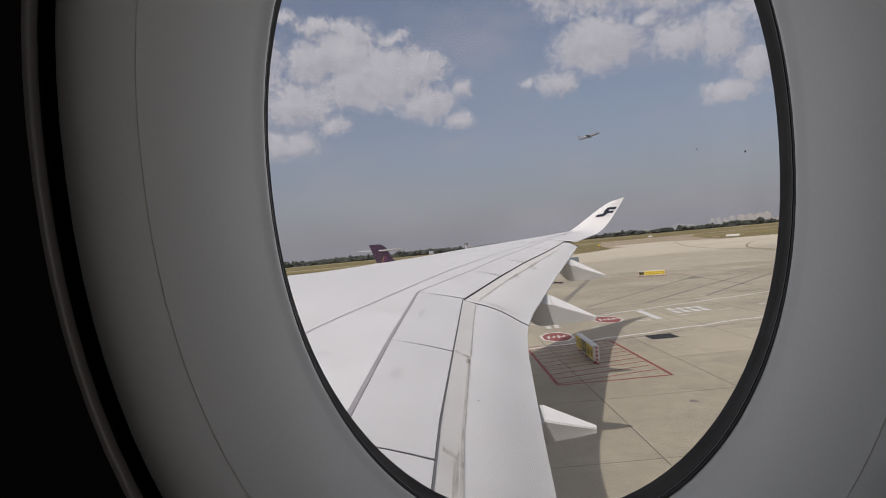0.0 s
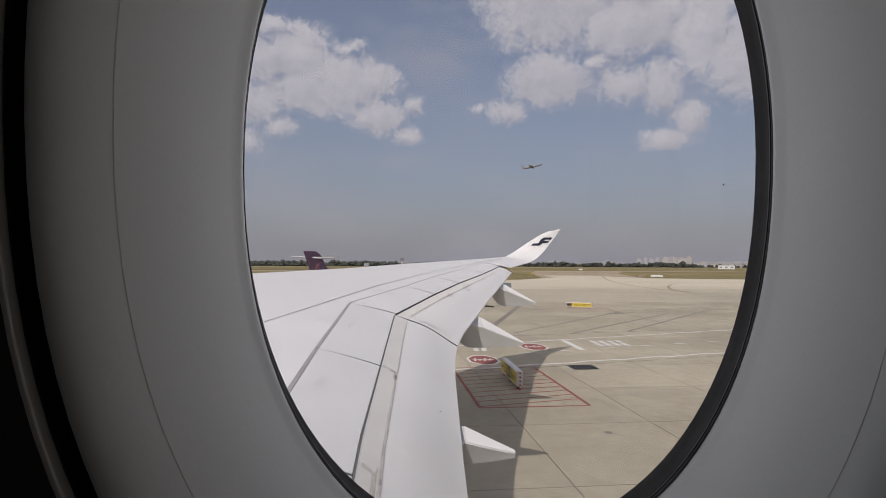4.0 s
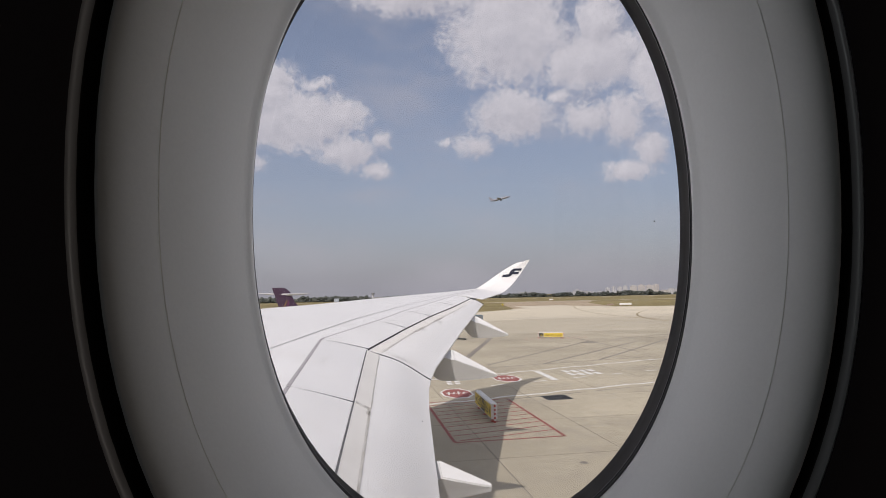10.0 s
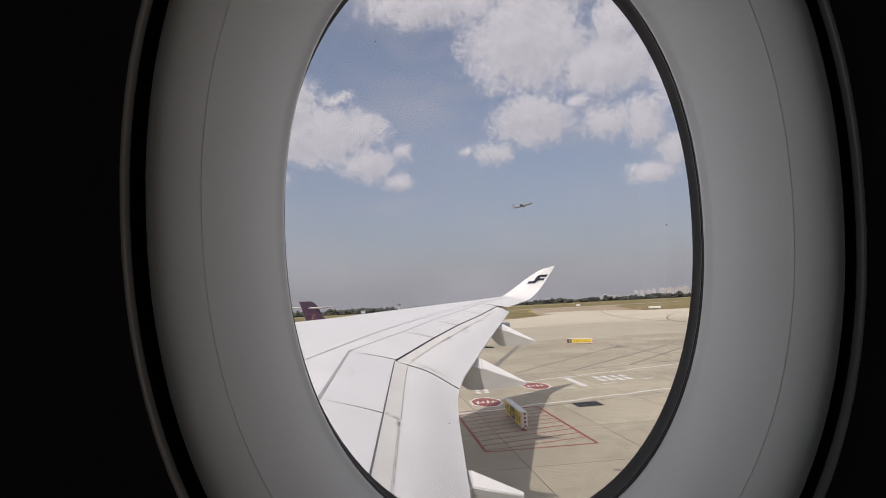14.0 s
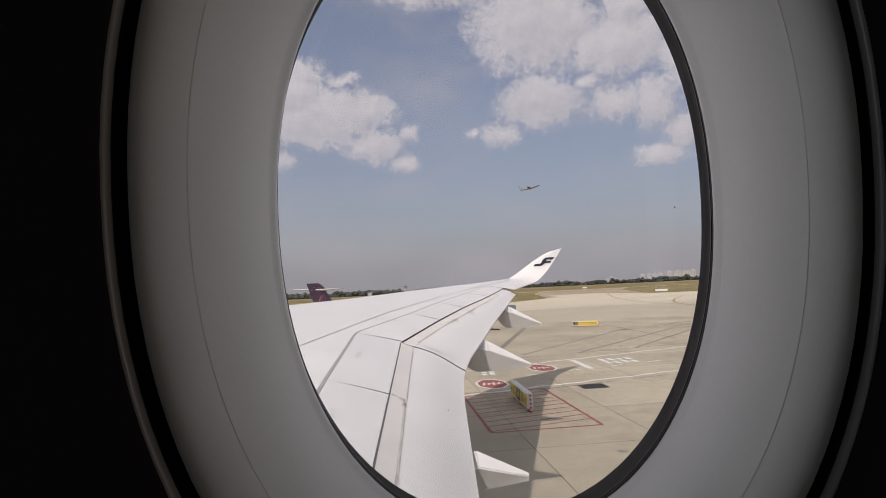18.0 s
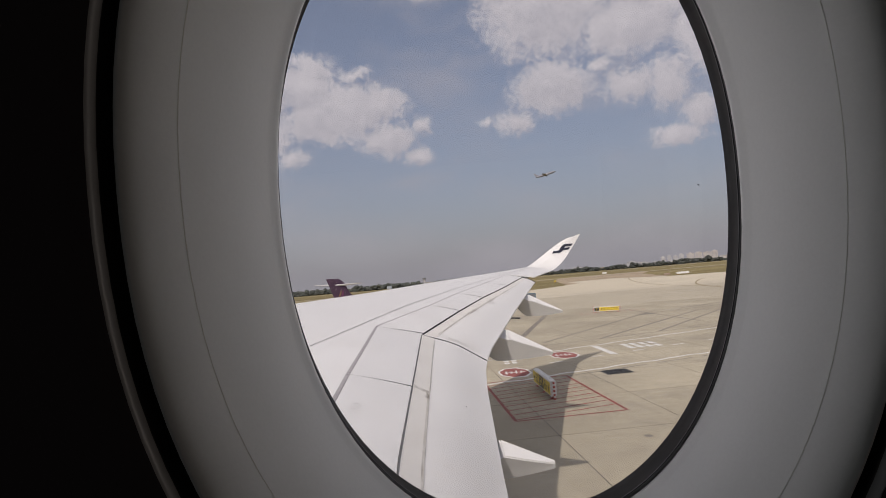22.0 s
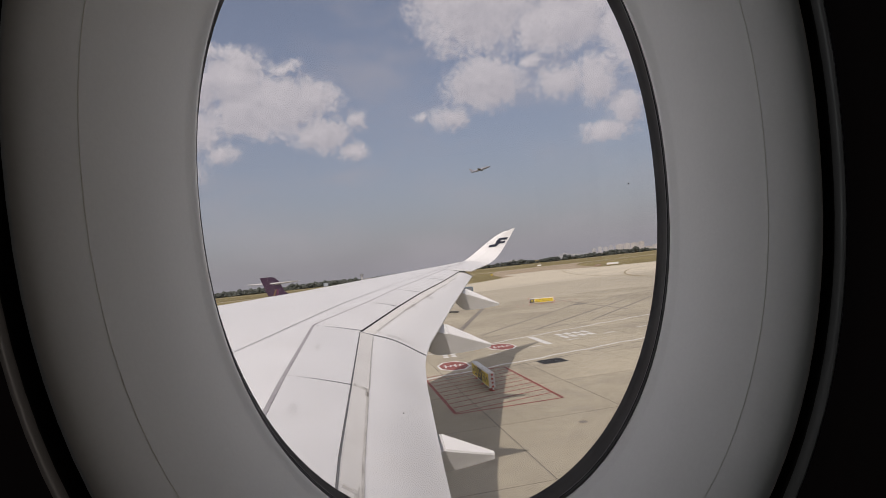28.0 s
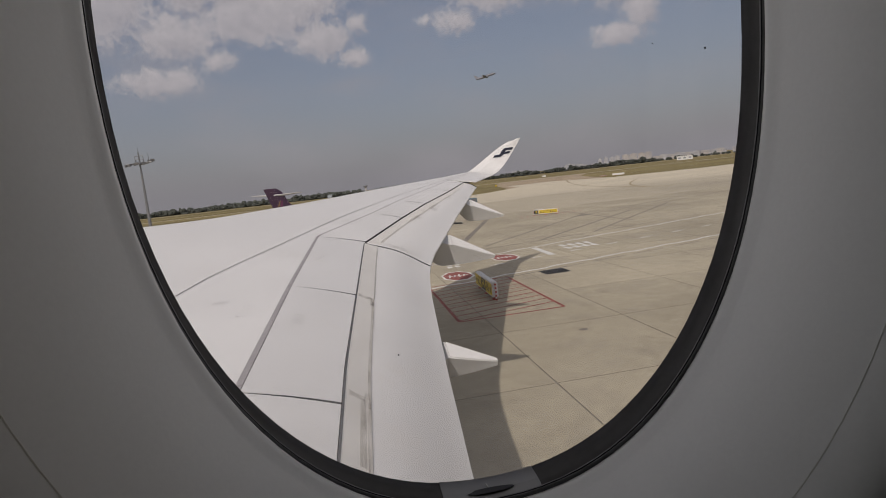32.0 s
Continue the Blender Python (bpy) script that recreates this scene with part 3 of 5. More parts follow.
# dark sealant lines along the panel joints
for y in (3.09, 5.627, 9.20, 12.077, 14.747, 18.21, 22.03):
    w = 0.004 if y < 9 else 0.012
    bm = bmesh.new()
    slab(bm, panel_rows(y - w - SKEW / 2, y + w - SKEW / 2, lambda q: sp_le(q) + Vector((0, 0, 0.010)), lambda q: sp_te(q) + Vector((-0.01, 0, 0.006)), 1, 4, 0.009, SKEW), 0.01)
    part("joint_line", bm, SEAM, plane)
bm = bmesh.new()
rows = []
for y in (9.192, 9.216):
    a, t = flap_lo(y), te(y)
    rows.append([(q.x, q.y, q.z + 0.06 * math.sin(math.pi * f) ** 1.5 + 0.008) for q, f in [(a.lerp(t, g / 14), g / 14) for g in range(15)]])
slab(bm, rows, 0.012)
part("joint_line", bm, SEAM, plane)
# added dark strip, its colour giving the shade of the flap-end gap
bm = bmesh.new()
rows = []
for y in (21.93, 22.01):
    a, t = flap_lo(y), te(y)
    rows.append([(q.x, q.y, q.z + 0.06 * math.sin(math.pi * f) ** 1.5 * 0.6 + 0.012) for q, f in [(a.lerp(t, g / 14), g / 14) for g in range(15)]])
slab(bm, rows, 0.05)
part("flap_end_seal", bm, DARKGAP, plane)
# dark strips laid on as the shaded slit between spoilers and flaps
for y0, y1, w in ((0.6, 9.15, 0.004), (9.26, 22.0, 0.013)):
    bm = bmesh.new()
    slab(bm, panel_rows(y0, y1, lambda q: sp_te(q) + Vector((-0.008, 0, 0.003)), lambda q: sp_te(q) + Vector((w, 0, 0.003)), 30, 1), 0.02)
    part("slit", bm, SEAM if y0 < 9 else DARKGAP, plane)
# aileron, outer wing and winglet
bm = bmesh.new()
slab(bm, panel_rows(22.06, 27.5, lambda q: sp_le(q) + Vector((0.02, 0, 0)), lambda q: te(q) + Vector((-0.02, 0, 0.2 * (27.5 - q) / 5.44)), 12, 4, 0.015), 0.03)
part("aileron", bm, WHITE, plane)
bm = bmesh.new()
rows = []
for f in ys(0, 1, 24):
    rise = f ** 1.75
    u = max(0.0, (f - 0.1) / 0.9)
    swell = 0.25 * f ** 1.75 + 0.75 * u * u * (3 - 2 * u)
    y = 27.5 + 1.75 * math.sin(f * math.pi / 2) ** 1.0
    lead = Vector((4.75 + 4.15 * f ** 0.95 + 0.15 * f, y, 5.55 + 1.68 * swell))
    trail = Vector((7.25 + 2.10 * f ** 1.15 + 0.08 * math.sin(math.pi * f), y, 5.54 + 1.74 * rise))
    if f > 0.93:
        lead = lead.lerp(trail, 0.3)
    mid = lead.lerp(trail, 0.45) + Vector((0, -0.10 * (1 - f) * 0.6 - 0.02, 0.13 * (1 - f)))
    under = lead.lerp(trail, 0.45) + Vector((0, 0.06 * (1 - f) + 0.02, -0.10 * (1 - f)))
    rows.append([tuple(lead), tuple(lead.lerp(mid, 0.5) + Vector((0, -0.01, 0.02 * (1 - f)))), tuple(mid), tuple(trail), tuple(under)])
vs = grid(bm, rows, close_v=True)
bm.faces.new(vs[-1])
WINGLET_TREE = BVHTree.FromBMesh(bm)
part("winglet", bm, WHITE, plane, smooth=False)

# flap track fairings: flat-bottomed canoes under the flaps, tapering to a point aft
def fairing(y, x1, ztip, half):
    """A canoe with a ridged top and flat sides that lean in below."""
    bm = bmesh.new()
    rows = []
    x0 = te(y).x - 0.62 * (te(y).x - flap_lo(y).x)
    for f in ys(0, 1, 48):
        x = x0 + (x1 - x0) * f
        xt, zt = te(y).x, te(y).z - 0.05
        top = zt + (ztip - zt) * (x - xt) / (x1 - xt)
        bot = ztip - 0.065 - 0.035 * math.sin(math.pi * f) + (0.30 * (1 - f / 0.25) ** 2 if f < 0.25 else 0)
        xa, za, xb, zb = flap_lo(y).x, flap_lo(y).z, te(y).x, te(y).z
        if x < xb + 0.02:
            top = min(top, za + (zb - za) * max(0.3, (x - xa) / (xb - xa)) - 0.075)
        top = max(top, bot + 0.03)
        w = 1.1 * half * (1 - f) ** 0.9 + 0.014
        fold = 0.27 * (top - bot)
        rows.append([(x, y - w * 0.97, top - fold), (x, y, top), (x, y + w * 0.97, top - fold), (x, y + w, top - fold - 0.008), (x, y + w * 0.60, bot + (top - bot) * 0.36), (x, y + w * 0.22, bot), (x, y - w * 0.22, bot), (x, y - w * 0.60, bot + (top - bot) * 0.36), (x, y - w, top - fold - 0.008)])
    vs = grid(bm, rows, close_v=True)
    bm.faces.new(vs[0])
    bm.faces.new(vs[-1])
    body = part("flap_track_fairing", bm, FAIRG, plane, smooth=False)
    # ridge takes the lighter colour, as the lit top of the fairing
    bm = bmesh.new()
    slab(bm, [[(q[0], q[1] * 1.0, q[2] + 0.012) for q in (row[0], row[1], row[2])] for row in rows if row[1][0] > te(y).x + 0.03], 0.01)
    part("upper_ridge", bm, FLAPW, body, "upper ridge, coloured lighter as the lit top")
    return body


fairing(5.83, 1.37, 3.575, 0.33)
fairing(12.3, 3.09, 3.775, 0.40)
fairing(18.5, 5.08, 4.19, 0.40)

# fuselage hull, an open tube with a panel round the window
HC_Y, HC_Z, HR = -2.05, 4.85, 2.46
WX, WZ = 0.0518, 5.537
bm = bmesh.new()
HX = [-31, -30, -28, -25, -20, -10, -4, -1.0, -0.25, 0.35, 1.2, 4, 10, 18, 24, 29, 32]
HRAD = [0.4, 1.1, 1.9, 2.3, 2.46, 2.46, 2.46, 2.46, 2.46, 2.46, 2.46, 2.46, 2.46, 2.46, 2.2, 1.6, 0.8]
A0, A1 = math.asin((WZ - 0.32 - HC_Z) / HR), math.asin((WZ + 0.32 - HC_Z) / HR)
HANG = sorted([A0, (A0 + A1) / 2, A1] + [A1 + (2 * math.pi + A0 - A1) * i / 44 for i in range(1, 44)])
hv = [[bm.verts.new((x, HC_Y + r * math.cos(a), HC_Z + r * math.sin(a))) for a in HANG] for x, r in zip(HX, HRAD)]
for i in range(len(HX) - 1):
    for j in range(len(HANG)):
        a, b = HANG[j], HANG[(j + 1) % len(HANG)]
        if HX[i] == -0.25 and A0 - 1e-6 <= a < A1 - 1e-6:
            continue
        bm.faces.new([hv[i][j], hv[i + 1][j], hv[i + 1][(j + 1) % len(HANG)], hv[i][(j + 1) % len(HANG)]])
part("fuselage_hull", bm, HULL, plane, smooth=True)


def hull_y(z):
    return HC_Y + math.sqrt(HR * HR - (z - HC_Z) ** 2)


def oval(h, b, n=2.16, count=96, cx=None):
    out = []
    for k in range(count):
        a = 2 * math.pi * k / count
        c, s = math.cos(a), math.sin(a)
        out.append(((WX if cx is None else cx) + h * math.copysign(abs(c) ** (2 / n), c), WZ + b * math.copysign(abs(s) ** (2 / n), s)))
    return out


def tilt(x, y, z):
    """The window assembly leans in a little at the top."""
    return (x, y - 0.06 * (z - WZ), z)


# panel of outer skin with the window hole
bm = bmesh.new()
inner_r, outer_r = [], []
for k, (x, z) in enumerate(oval(0.176, 0.238)):
    inner_r.append((x, hull_y(z) - 0.004, z))
    dx, dz = x - WX, z - WZ
    f = min(0.31 / abs(dx) if dx else 9e9, 0.33 / abs(dz) if dz else 9e9)
    outer_r.append((WX + dx * f, hull_y(WZ + dz * f) - 0.004, WZ + dz * f))
grid(bm, [outer_r, inner_r, [(x, y - 0.02, z) for x, y, z in inner_r]], close_v=True)
part("window_skin_panel", bm, HULL, plane)

# main landing gear below the hull
for gy in (-5.8, 0.6):
    bm = bmesh.new()
    rod(bm, (-1.5, gy, 0.7), (-1.5, gy, 3.6), 0.17)
    leg = part("landing_gear_leg", bm, STEEL, plane)
    for wx in (-2.3, -0.7):
        for wy in (-0.45, 0.45):
            bm = bmesh.new()
            rod(bm, (wx, gy + wy - 0.22, 0.7), (wx, gy + wy + 0.22, 0.7), 0.70, n=28)
            part("wheel", bm, TYRE, plane)

# ---------------------------------------------------------------- cabin side and window
def rings(name, prof, material, parent, label="", n=2.16, smooth=True, up=0.0):
    """A ring-shaped shell: prof is a list of (half width, half height, depth y), with an offset of the centre (along, up) where it has one; the centre drifts forward towards the cabin."""
    bm = bmesh.new()
    grid(bm, [[tilt(x, y, z + up) for x, z in oval(h, b, n, cx=WX - 0.125 * max(0.0, 0.28 - y) + shift)] for h, b, y, shift, up in [(*p, 0.0, up)[:5] if len(p) == 3 else p for p in prof]], close_v=True)
    return part(name, bm, material, parent, label, smooth)


window = thing("window_1", (WX, 0.28, WZ), "tall oval cabin window with a pale grey moulded reveal", "window", kind="structure")
# a trumpet that turns from facing the cabin to facing across the opening
def trumpet(f):
    """Half width, half height and depth across the moulding: 0 at its outer edge, 1 at the opening."""
    h = lerp(f, [(0, 0.1636), (0.12, 0.1596), (0.27, 0.1548), (0.42, 0.1498), (0.52, 0.1464), (0.62, 0.1428), (0.72, 0.1392), (0.82, 0.1359), (0.92, 0.1330), (1, 0.1308)])
    y = 0.1988 + 0.0752 * f ** 1.9 + 0.0035 * f
    return h, h + 0.0600 - 0.0026 * f, y


SMOOTHED = [trumpet(k / 40) for k in range(41)]
SMOOTHED = [tuple(sum(SMOOTHED[min(40, max(0, k + d))][i] for d in (-2, -1, 0, 1, 2)) / 5 for i in range(3)) for k in range(41)]
rings("reveal_panel", [(0.1650, 0.2250, 0.2045), (0.1648, 0.2248, 0.2012), (0.1643, 0.2243, 0.1996)] + SMOOTHED + [(0.1301, 0.1873, 0.2785), (0.1295, 0.1866, 0.2806, 0.0002, -0.0003), (0.1292, 0.1863, 0.2824, 0.0003, -0.0006), (0.1297, 0.1868, 0.2829, 0.0003, -0.0006)], PANEL, window)
# hair-thin bead along the moulding's joint
rings("reveal_seam", [(SMOOTHED[18][0] - 0.0001, SMOOTHED[18][1] - 0.0001, SMOOTHED[18][2] - 0.0001), (SMOOTHED[18][0] - 0.0004, SMOOTHED[18][1] - 0.0004, SMOOTHED[18][2] + 0.0002)], SEAMGREEN, window)
# the retainer sits a little higher than the moulding, so that its two steps show along the foot
rings("retainer_step", [(0.1325, 0.1900, 0.2824), (0.1293, 0.1863, 0.2827), (0.1291, 0.1861, 0.2833)], TABGREY, window, "grey plastic retainer step", up=0.0008)
rings("retainer_groove", [(0.1291, 0.1861, 0.2833), (0.1303, 0.1874, 0.2834), (0.1303, 0.1874, 0.2840), (0.1290, 0.1860, 0.2841)], DARKGAP, window, up=0.0008)
rings("retainer_step", [(0.1290, 0.1860, 0.2841), (0.1289, 0.1859, 0.2846), (0.1293, 0.1863, 0.2852)], TABGREY, window, "grey plastic retainer step", up=0.0008)
# the seal is deeper at the foot of the window
rings("rubber_seal", [(0.1325, 0.1895, 0.2845), (0.1316, 0.1880, 0.2860), (0.1322, 0.1872, 0.2890), (0.1327, 0.1868, 0.2950), (0.1324, 0.1864, 0.3005), (0.136, 0.194, 0.3025), (0.170, 0.232, 0.3025)], RUBBER, window, up=0.0022)
# lip coloured far paler than the lining, painting in its thin highlight
rings("lining_lip", [(0.1715, 0.2315, 0.2010), (0.1715, 0.2315, 0.1994), (0.1718, 0.2318, 0.1980), (0.1725, 0.2325, 0.1968), (0.1735, 0.2335, 0.1962)], LIP, window)
rings("groove", [(0.1650, 0.2250, 0.2045), (0.1653, 0.2253, 0.2072), (0.1700, 0.2300, 0.2068), (0.1715, 0.2315, 0.2010)], DARKGROOVE, window)
bm = bmesh.new()
for y0 in (0.3030,):
    fr = [tilt(x, y0, z) for x, z in oval(0.150, 0.210)]
    bk = [tilt(x, y0 + 0.004, z) for x, z in oval(0.150, 0.210)]
    va, vb = [bm.verts.new(p) for p in fr], [bm.verts.new(p) for p in bk]
    bm.faces.new(va)
    bm.faces.new(list(reversed(vb)))
    for k in range(len(va)):
        bm.faces.new([va[k], vb[k], vb[(k + 1) % len(va)], va[(k + 1) % len(va)]])
pane = part("pane", bm, GLASS, window, "clear acrylic pane")
pane.visible_shadow = False

# sidewall lining with the opening, shaded by its colour, and the unseen cabin shell
bm = bmesh.new()
outer = []
MX = WX - 0.010
inn = oval(0.1735, 0.2335, cx=MX)
for k, (x, z) in enumerate(inn):
    dx, dz = x - WX, z - WZ
    f = min(1.6 / abs(dx) if dx else 9e9, (0.36 if dz > 0 else 1.1) / abs(dz) if dz else 9e9)
    outer.append((WX + dx * f, WZ + dz * f))


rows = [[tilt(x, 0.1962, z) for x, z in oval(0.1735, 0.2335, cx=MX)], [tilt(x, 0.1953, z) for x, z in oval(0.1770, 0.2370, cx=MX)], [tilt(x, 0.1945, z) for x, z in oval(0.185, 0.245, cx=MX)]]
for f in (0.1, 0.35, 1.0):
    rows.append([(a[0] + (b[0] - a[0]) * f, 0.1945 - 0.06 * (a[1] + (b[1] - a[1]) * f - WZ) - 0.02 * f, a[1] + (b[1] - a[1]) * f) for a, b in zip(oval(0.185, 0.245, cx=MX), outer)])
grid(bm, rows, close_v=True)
tagged(part("wall_side", bm, WALL_SHADE, smooth=True), "curved cabin sidewall lining, coloured near-black for the deep shade round the window", "wall", kind="structure")
bm = bmesh.new()
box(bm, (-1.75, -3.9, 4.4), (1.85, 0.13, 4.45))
tagged(part("floor", bm, WALL_SHADE), "unseen cabin floor, coloured near-black for shade", "floor", kind="structure")
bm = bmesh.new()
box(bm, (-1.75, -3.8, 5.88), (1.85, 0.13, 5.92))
tagged(part("ceiling", bm, WALL_SHADE), "unseen cabin ceiling, coloured near-black for shade", "ceiling", kind="structure")
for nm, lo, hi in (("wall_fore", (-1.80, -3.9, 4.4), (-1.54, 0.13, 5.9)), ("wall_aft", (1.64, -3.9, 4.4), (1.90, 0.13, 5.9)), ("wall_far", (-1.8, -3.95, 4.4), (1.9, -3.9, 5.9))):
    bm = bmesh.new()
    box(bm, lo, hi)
    tagged(part(nm, bm, WALL_SHADE), "unseen cabin wall added to close the space, coloured near-black for shade", "wall", kind="structure")

# unseen fill lamps, added fore and aft to brighten and tint the reveal
for nm, at, size, watts, tone_c in (("daylight_fore", (-1.46, -0.16, 5.45), 0.45, 0.80, (0.92, 1.0, 0.98)), ("daylight_aft", (1.56, -0.16, 5.45), 0.45, 1.05, (1.0, 0.91, 0.78))):
    lamp = new(nm, bpy.data.lights.new(nm, "AREA"))
    lamp.data.shape, lamp.data.size, lamp.data.energy = "SQUARE", size, watts
    lamp.data.color = tone_c
    lamp.matrix_world = look(at, (0.05, 0.26, 5.5))

# the sky's light in the window's opening
skylight = new("window_daylight", bpy.data.lights.new("window_daylight", "AREA"))
skylight.data.shape, skylight.data.size, skylight.data.size_y, skylight.data.energy = "ELLIPSE", 0.245, 0.355, 0.064
skylight.matrix_world = look((WX, 0.2995, WZ), (WX, 0.2995 - 1.0, WZ - 0.06))

# ---------------------------------------------------------------- road and apron markings
def road_y(x, y0):
    """A line along the service road, y0 at x = 8."""
    return y0 + (0.245 + 0.008 * (y0 - 30.5)) * (x - 8)


for y0, w in ((30.5, 0.22), (38.8, 0.22)):
    bm = bmesh.new()
    x = -50.0
    while x < 95.0:
        x2 = x + 0.45
        a, c = (0.10 * math.sin(q * 1.7) + 0.06 * math.sin(q * 3.9 + 1) for q in (x, x2))
        flat_poly(bm, [(x, road_y(x, y0) + a - w / 2), (x2, road_y(x2, y0) + c - w / 2), (x2, road_y(x2, y0) + c + w / 2), (x, road_y(x, y0) + a + w / 2)], 0.006)
        x = x2
    tagged(part("road_edge_line", bm, PAINTW), "wavy hand-painted white edge line of the service road", "road marking", "service road edge lines")


def paint(name, pts, material, label, group="", z=0.006):
    bm = bmesh.new()
    flat_poly(bm, pts, z)
    return tagged(part(name, bm, material), label, "road marking", group)


def bar_pts(a, b, w):
    a, b = Vector(a), Vector(b)
    d = (b - a).normalized()
    n = Vector((-d.y, d.x)) * w / 2
    return [tuple(a - n), tuple(b - n), tuple(b + n), tuple(a + n)]


x = -30.0
while x < 70:
    paint("road_dash", bar_pts((x, road_y(x, 34.4)), (x + 0.95, road_y(x + 0.95, 34.4)), 0.16), PAINTW, "short white centre dash on the service road", "service road dashes")
    x += 2.95
# old dark dashes beside the near edge line
x = -30.0
while x < 70:
    paint("old_dash", bar_pts((x, road_y(x, 29.7)), (x + 2.3, road_y(x + 2.3, 29.7)), 0.13), SKID, "blacked-out old dash beside the road edge", "blacked-out dashes")
    x += 2.9

# white bars and blurred lettering on the road
paint("stop_bar", bar_pts((13.00, 40.0), (12.80, 35.5), 0.42), PAINTW, "broad white stop bar across one lane", "stop bars")
paint("stop_bar", bar_pts((3.15, 34.2), (2.85, 29.6), 0.42), PAINTW, "broad white stop bar across one lane", "stop bars")


def lettering(cx, cy, n, pitch, h):
    t = thing("road_lettering", (cx, cy, 0.006), "worn white painted lettering on the service road", "road marking", "road lettering")
    for k in range(n):
        x0 = cx + (k - n / 2) * pitch
        for dy, hh, dx in ((0, h * 0.42, 0.0), (h * 0.55, h * 0.40, pitch * 0.2)):
            bm = bmesh.new()
            flat_poly(bm, [(x0 + dx, cy + dy - h / 2), (x0 + dx + pitch * 0.62, cy + dy - h / 2), (x0 + dx + pitch * 0.62, cy + dy + hh - h / 2), (x0 + dx, cy + dy + hh - h / 2)], 0.006)
            part("stroke", bm, PAINTW, t)


lettering(15.8, 38.5, 4, 0.62, 2.6)
lettering(0.9, 32.2, 3, 0.6, 2.4)
lettering(6.4, 36.4, 2, 0.5, 1.6)


def roundel(cx, cy):
    t = thing("road_roundel", (cx, cy, 0.004), "dark red painted roundel with a white rim and worn white strokes", "road marking", "red roundels on the road")
    for name, s, m, z in (("rim", 1.0, PAINTW, 0.004), ("disc", 0.86, PAINTR, 0.008)):
        bm = bmesh.new()
        flat_poly(bm, [(cx + 0.95 * s * math.cos(a), cy + 1.75 * s * math.sin(a)) for a in [math.pi / 8 + k * math.pi / 4 for k in range(8)]], z)
        part(name, bm, m, t)
    for k in range(4):
        bm = bmesh.new()
        xx = cx - 0.52 + k * 0.28
        flat_poly(bm, bar_pts((xx, cy - 0.45 + 0.15 * (k % 2)), (xx + 0.13, cy + 0.5 - 0.2 * (k % 2)), 0.11), 0.012)
        part("stroke", bm, PAINTW, t)
    bm = bmesh.new()
    flat_poly(bm, bar_pts((cx - 0.6, cy + 0.05), (cx + 0.6, cy - 0.05), 0.13), 0.012)
    part("stroke", bm, PAINTW, t)


roundel(5.85, 32.4)
roundel(10.05, 37.2)

# hatched red box round the near sign
hatch = thing("hatched_box", (5.95, 26.0, 0.004), "red outlined and hatched no-parking box painted round the sign", "road marking")
HX0, HX1, HY0, HY1 = 3.80, 8.10, 21.7, 30.0
for a, c, w in (((HX0, HY0), (HX1, HY0), 0.13), ((HX1, HY0), (HX1, HY1), 0.13), ((HX1, HY1), (HX0, HY1), 0.13), ((HX0, HY1), (HX0, HY0), 0.13)):
    bm = bmesh.new()
    flat_poly(bm, bar_pts(a, c, w), 0.005)
    part("outline", bm, PAINTR, hatch)
for k in range(10):
    y0 = HY0 + 0.2 + k * 0.80
    y1 = y0 + 0.9
    xa, xb = HX0 + 0.08, HX1 - 0.08
    if y1 > HY1 - 0.1:
        xb = xa + (xb - xa) * (HY1 - 0.1 - y0) / 0.9
        y1 = HY1 - 0.1
    bm = bmesh.new()
    flat_poly(bm, bar_pts((xa, y0), (xb, y1), 0.10), 0.005)
    part("hatch_line", bm, PAINTR, hatch)

# drain grating by the road
bm = bmesh.new()
box(bm, (10.0, 29.0, -0.004), (11.4, 30.3, 0.007))
drain = tagged(part("drain_grating", bm, SIGNK), "black rectangular drain grating set in the concrete", "drain")
for k in range(9):
    bm = bmesh.new()
    box(bm, (10.07, 29.07 + k * 0.135, 0.007), (11.33, 29.12 + k * 0.135, 0.014))
    part("bar", bm, SIGNK, drain)
bm = bmesh.new()
bmesh.ops.create_circle(bm, cap_ends=True, radius=0.15, segments=20, matrix=pose(7.4, 18.2, 0.006))
tagged(part("manhole_cover", bm, SKID), "small dark round cover in the apron", "manhole cover")
bm = bmesh.new()
flat_poly(bm, [(25.2, 60.6), (26.6, 60.2), (26.9, 61.6), (25.6, 62.0)], 0.006)
tagged(part("oil_stain", bm, SKID), "dark oily patch on the concrete", "stain")


def mark(a, c, w, m=SKID, label="dark tyre track on pale concrete"):
    paint("tyre_mark", bar_pts(a, c, w), m, label, "tyre marks", z=0.0035)


for a, c, w in (((8.6, 46.0), (17.6, 72.0), 0.55), ((10.5, 44.5), (27.0, 63.0), 0.25), ((14.7, 43.7), (31.0, 60.0), 0.28), ((20.0, 45.0), (38.0, 64.0), 0.26),
                ((15.0, 76.0), (27.5, 75.5), 0.22), ((27.5, 75.0), (26.0, 49.8), 0.22), ((31.0, 64.5), (44.0, 70.5), 0.3), ((44.0, 68.0), (64.0, 76.0), 0.3), ((9.0, 42.6), (25.0, 45.8), 0.2)):
    mark(a, c, w)
# blacked-out dashes of an old line across the far apron
for k in range(9):
    x = 22.0 + 2.35 * k
    mark((x, 60.0 + 0.33 * (x - 22.0)), (x + 1.7, 60.0 + 0.33 * (x + 1.7 - 22.0)), 0.28, label="blacked-out dash of an old line across the apron")
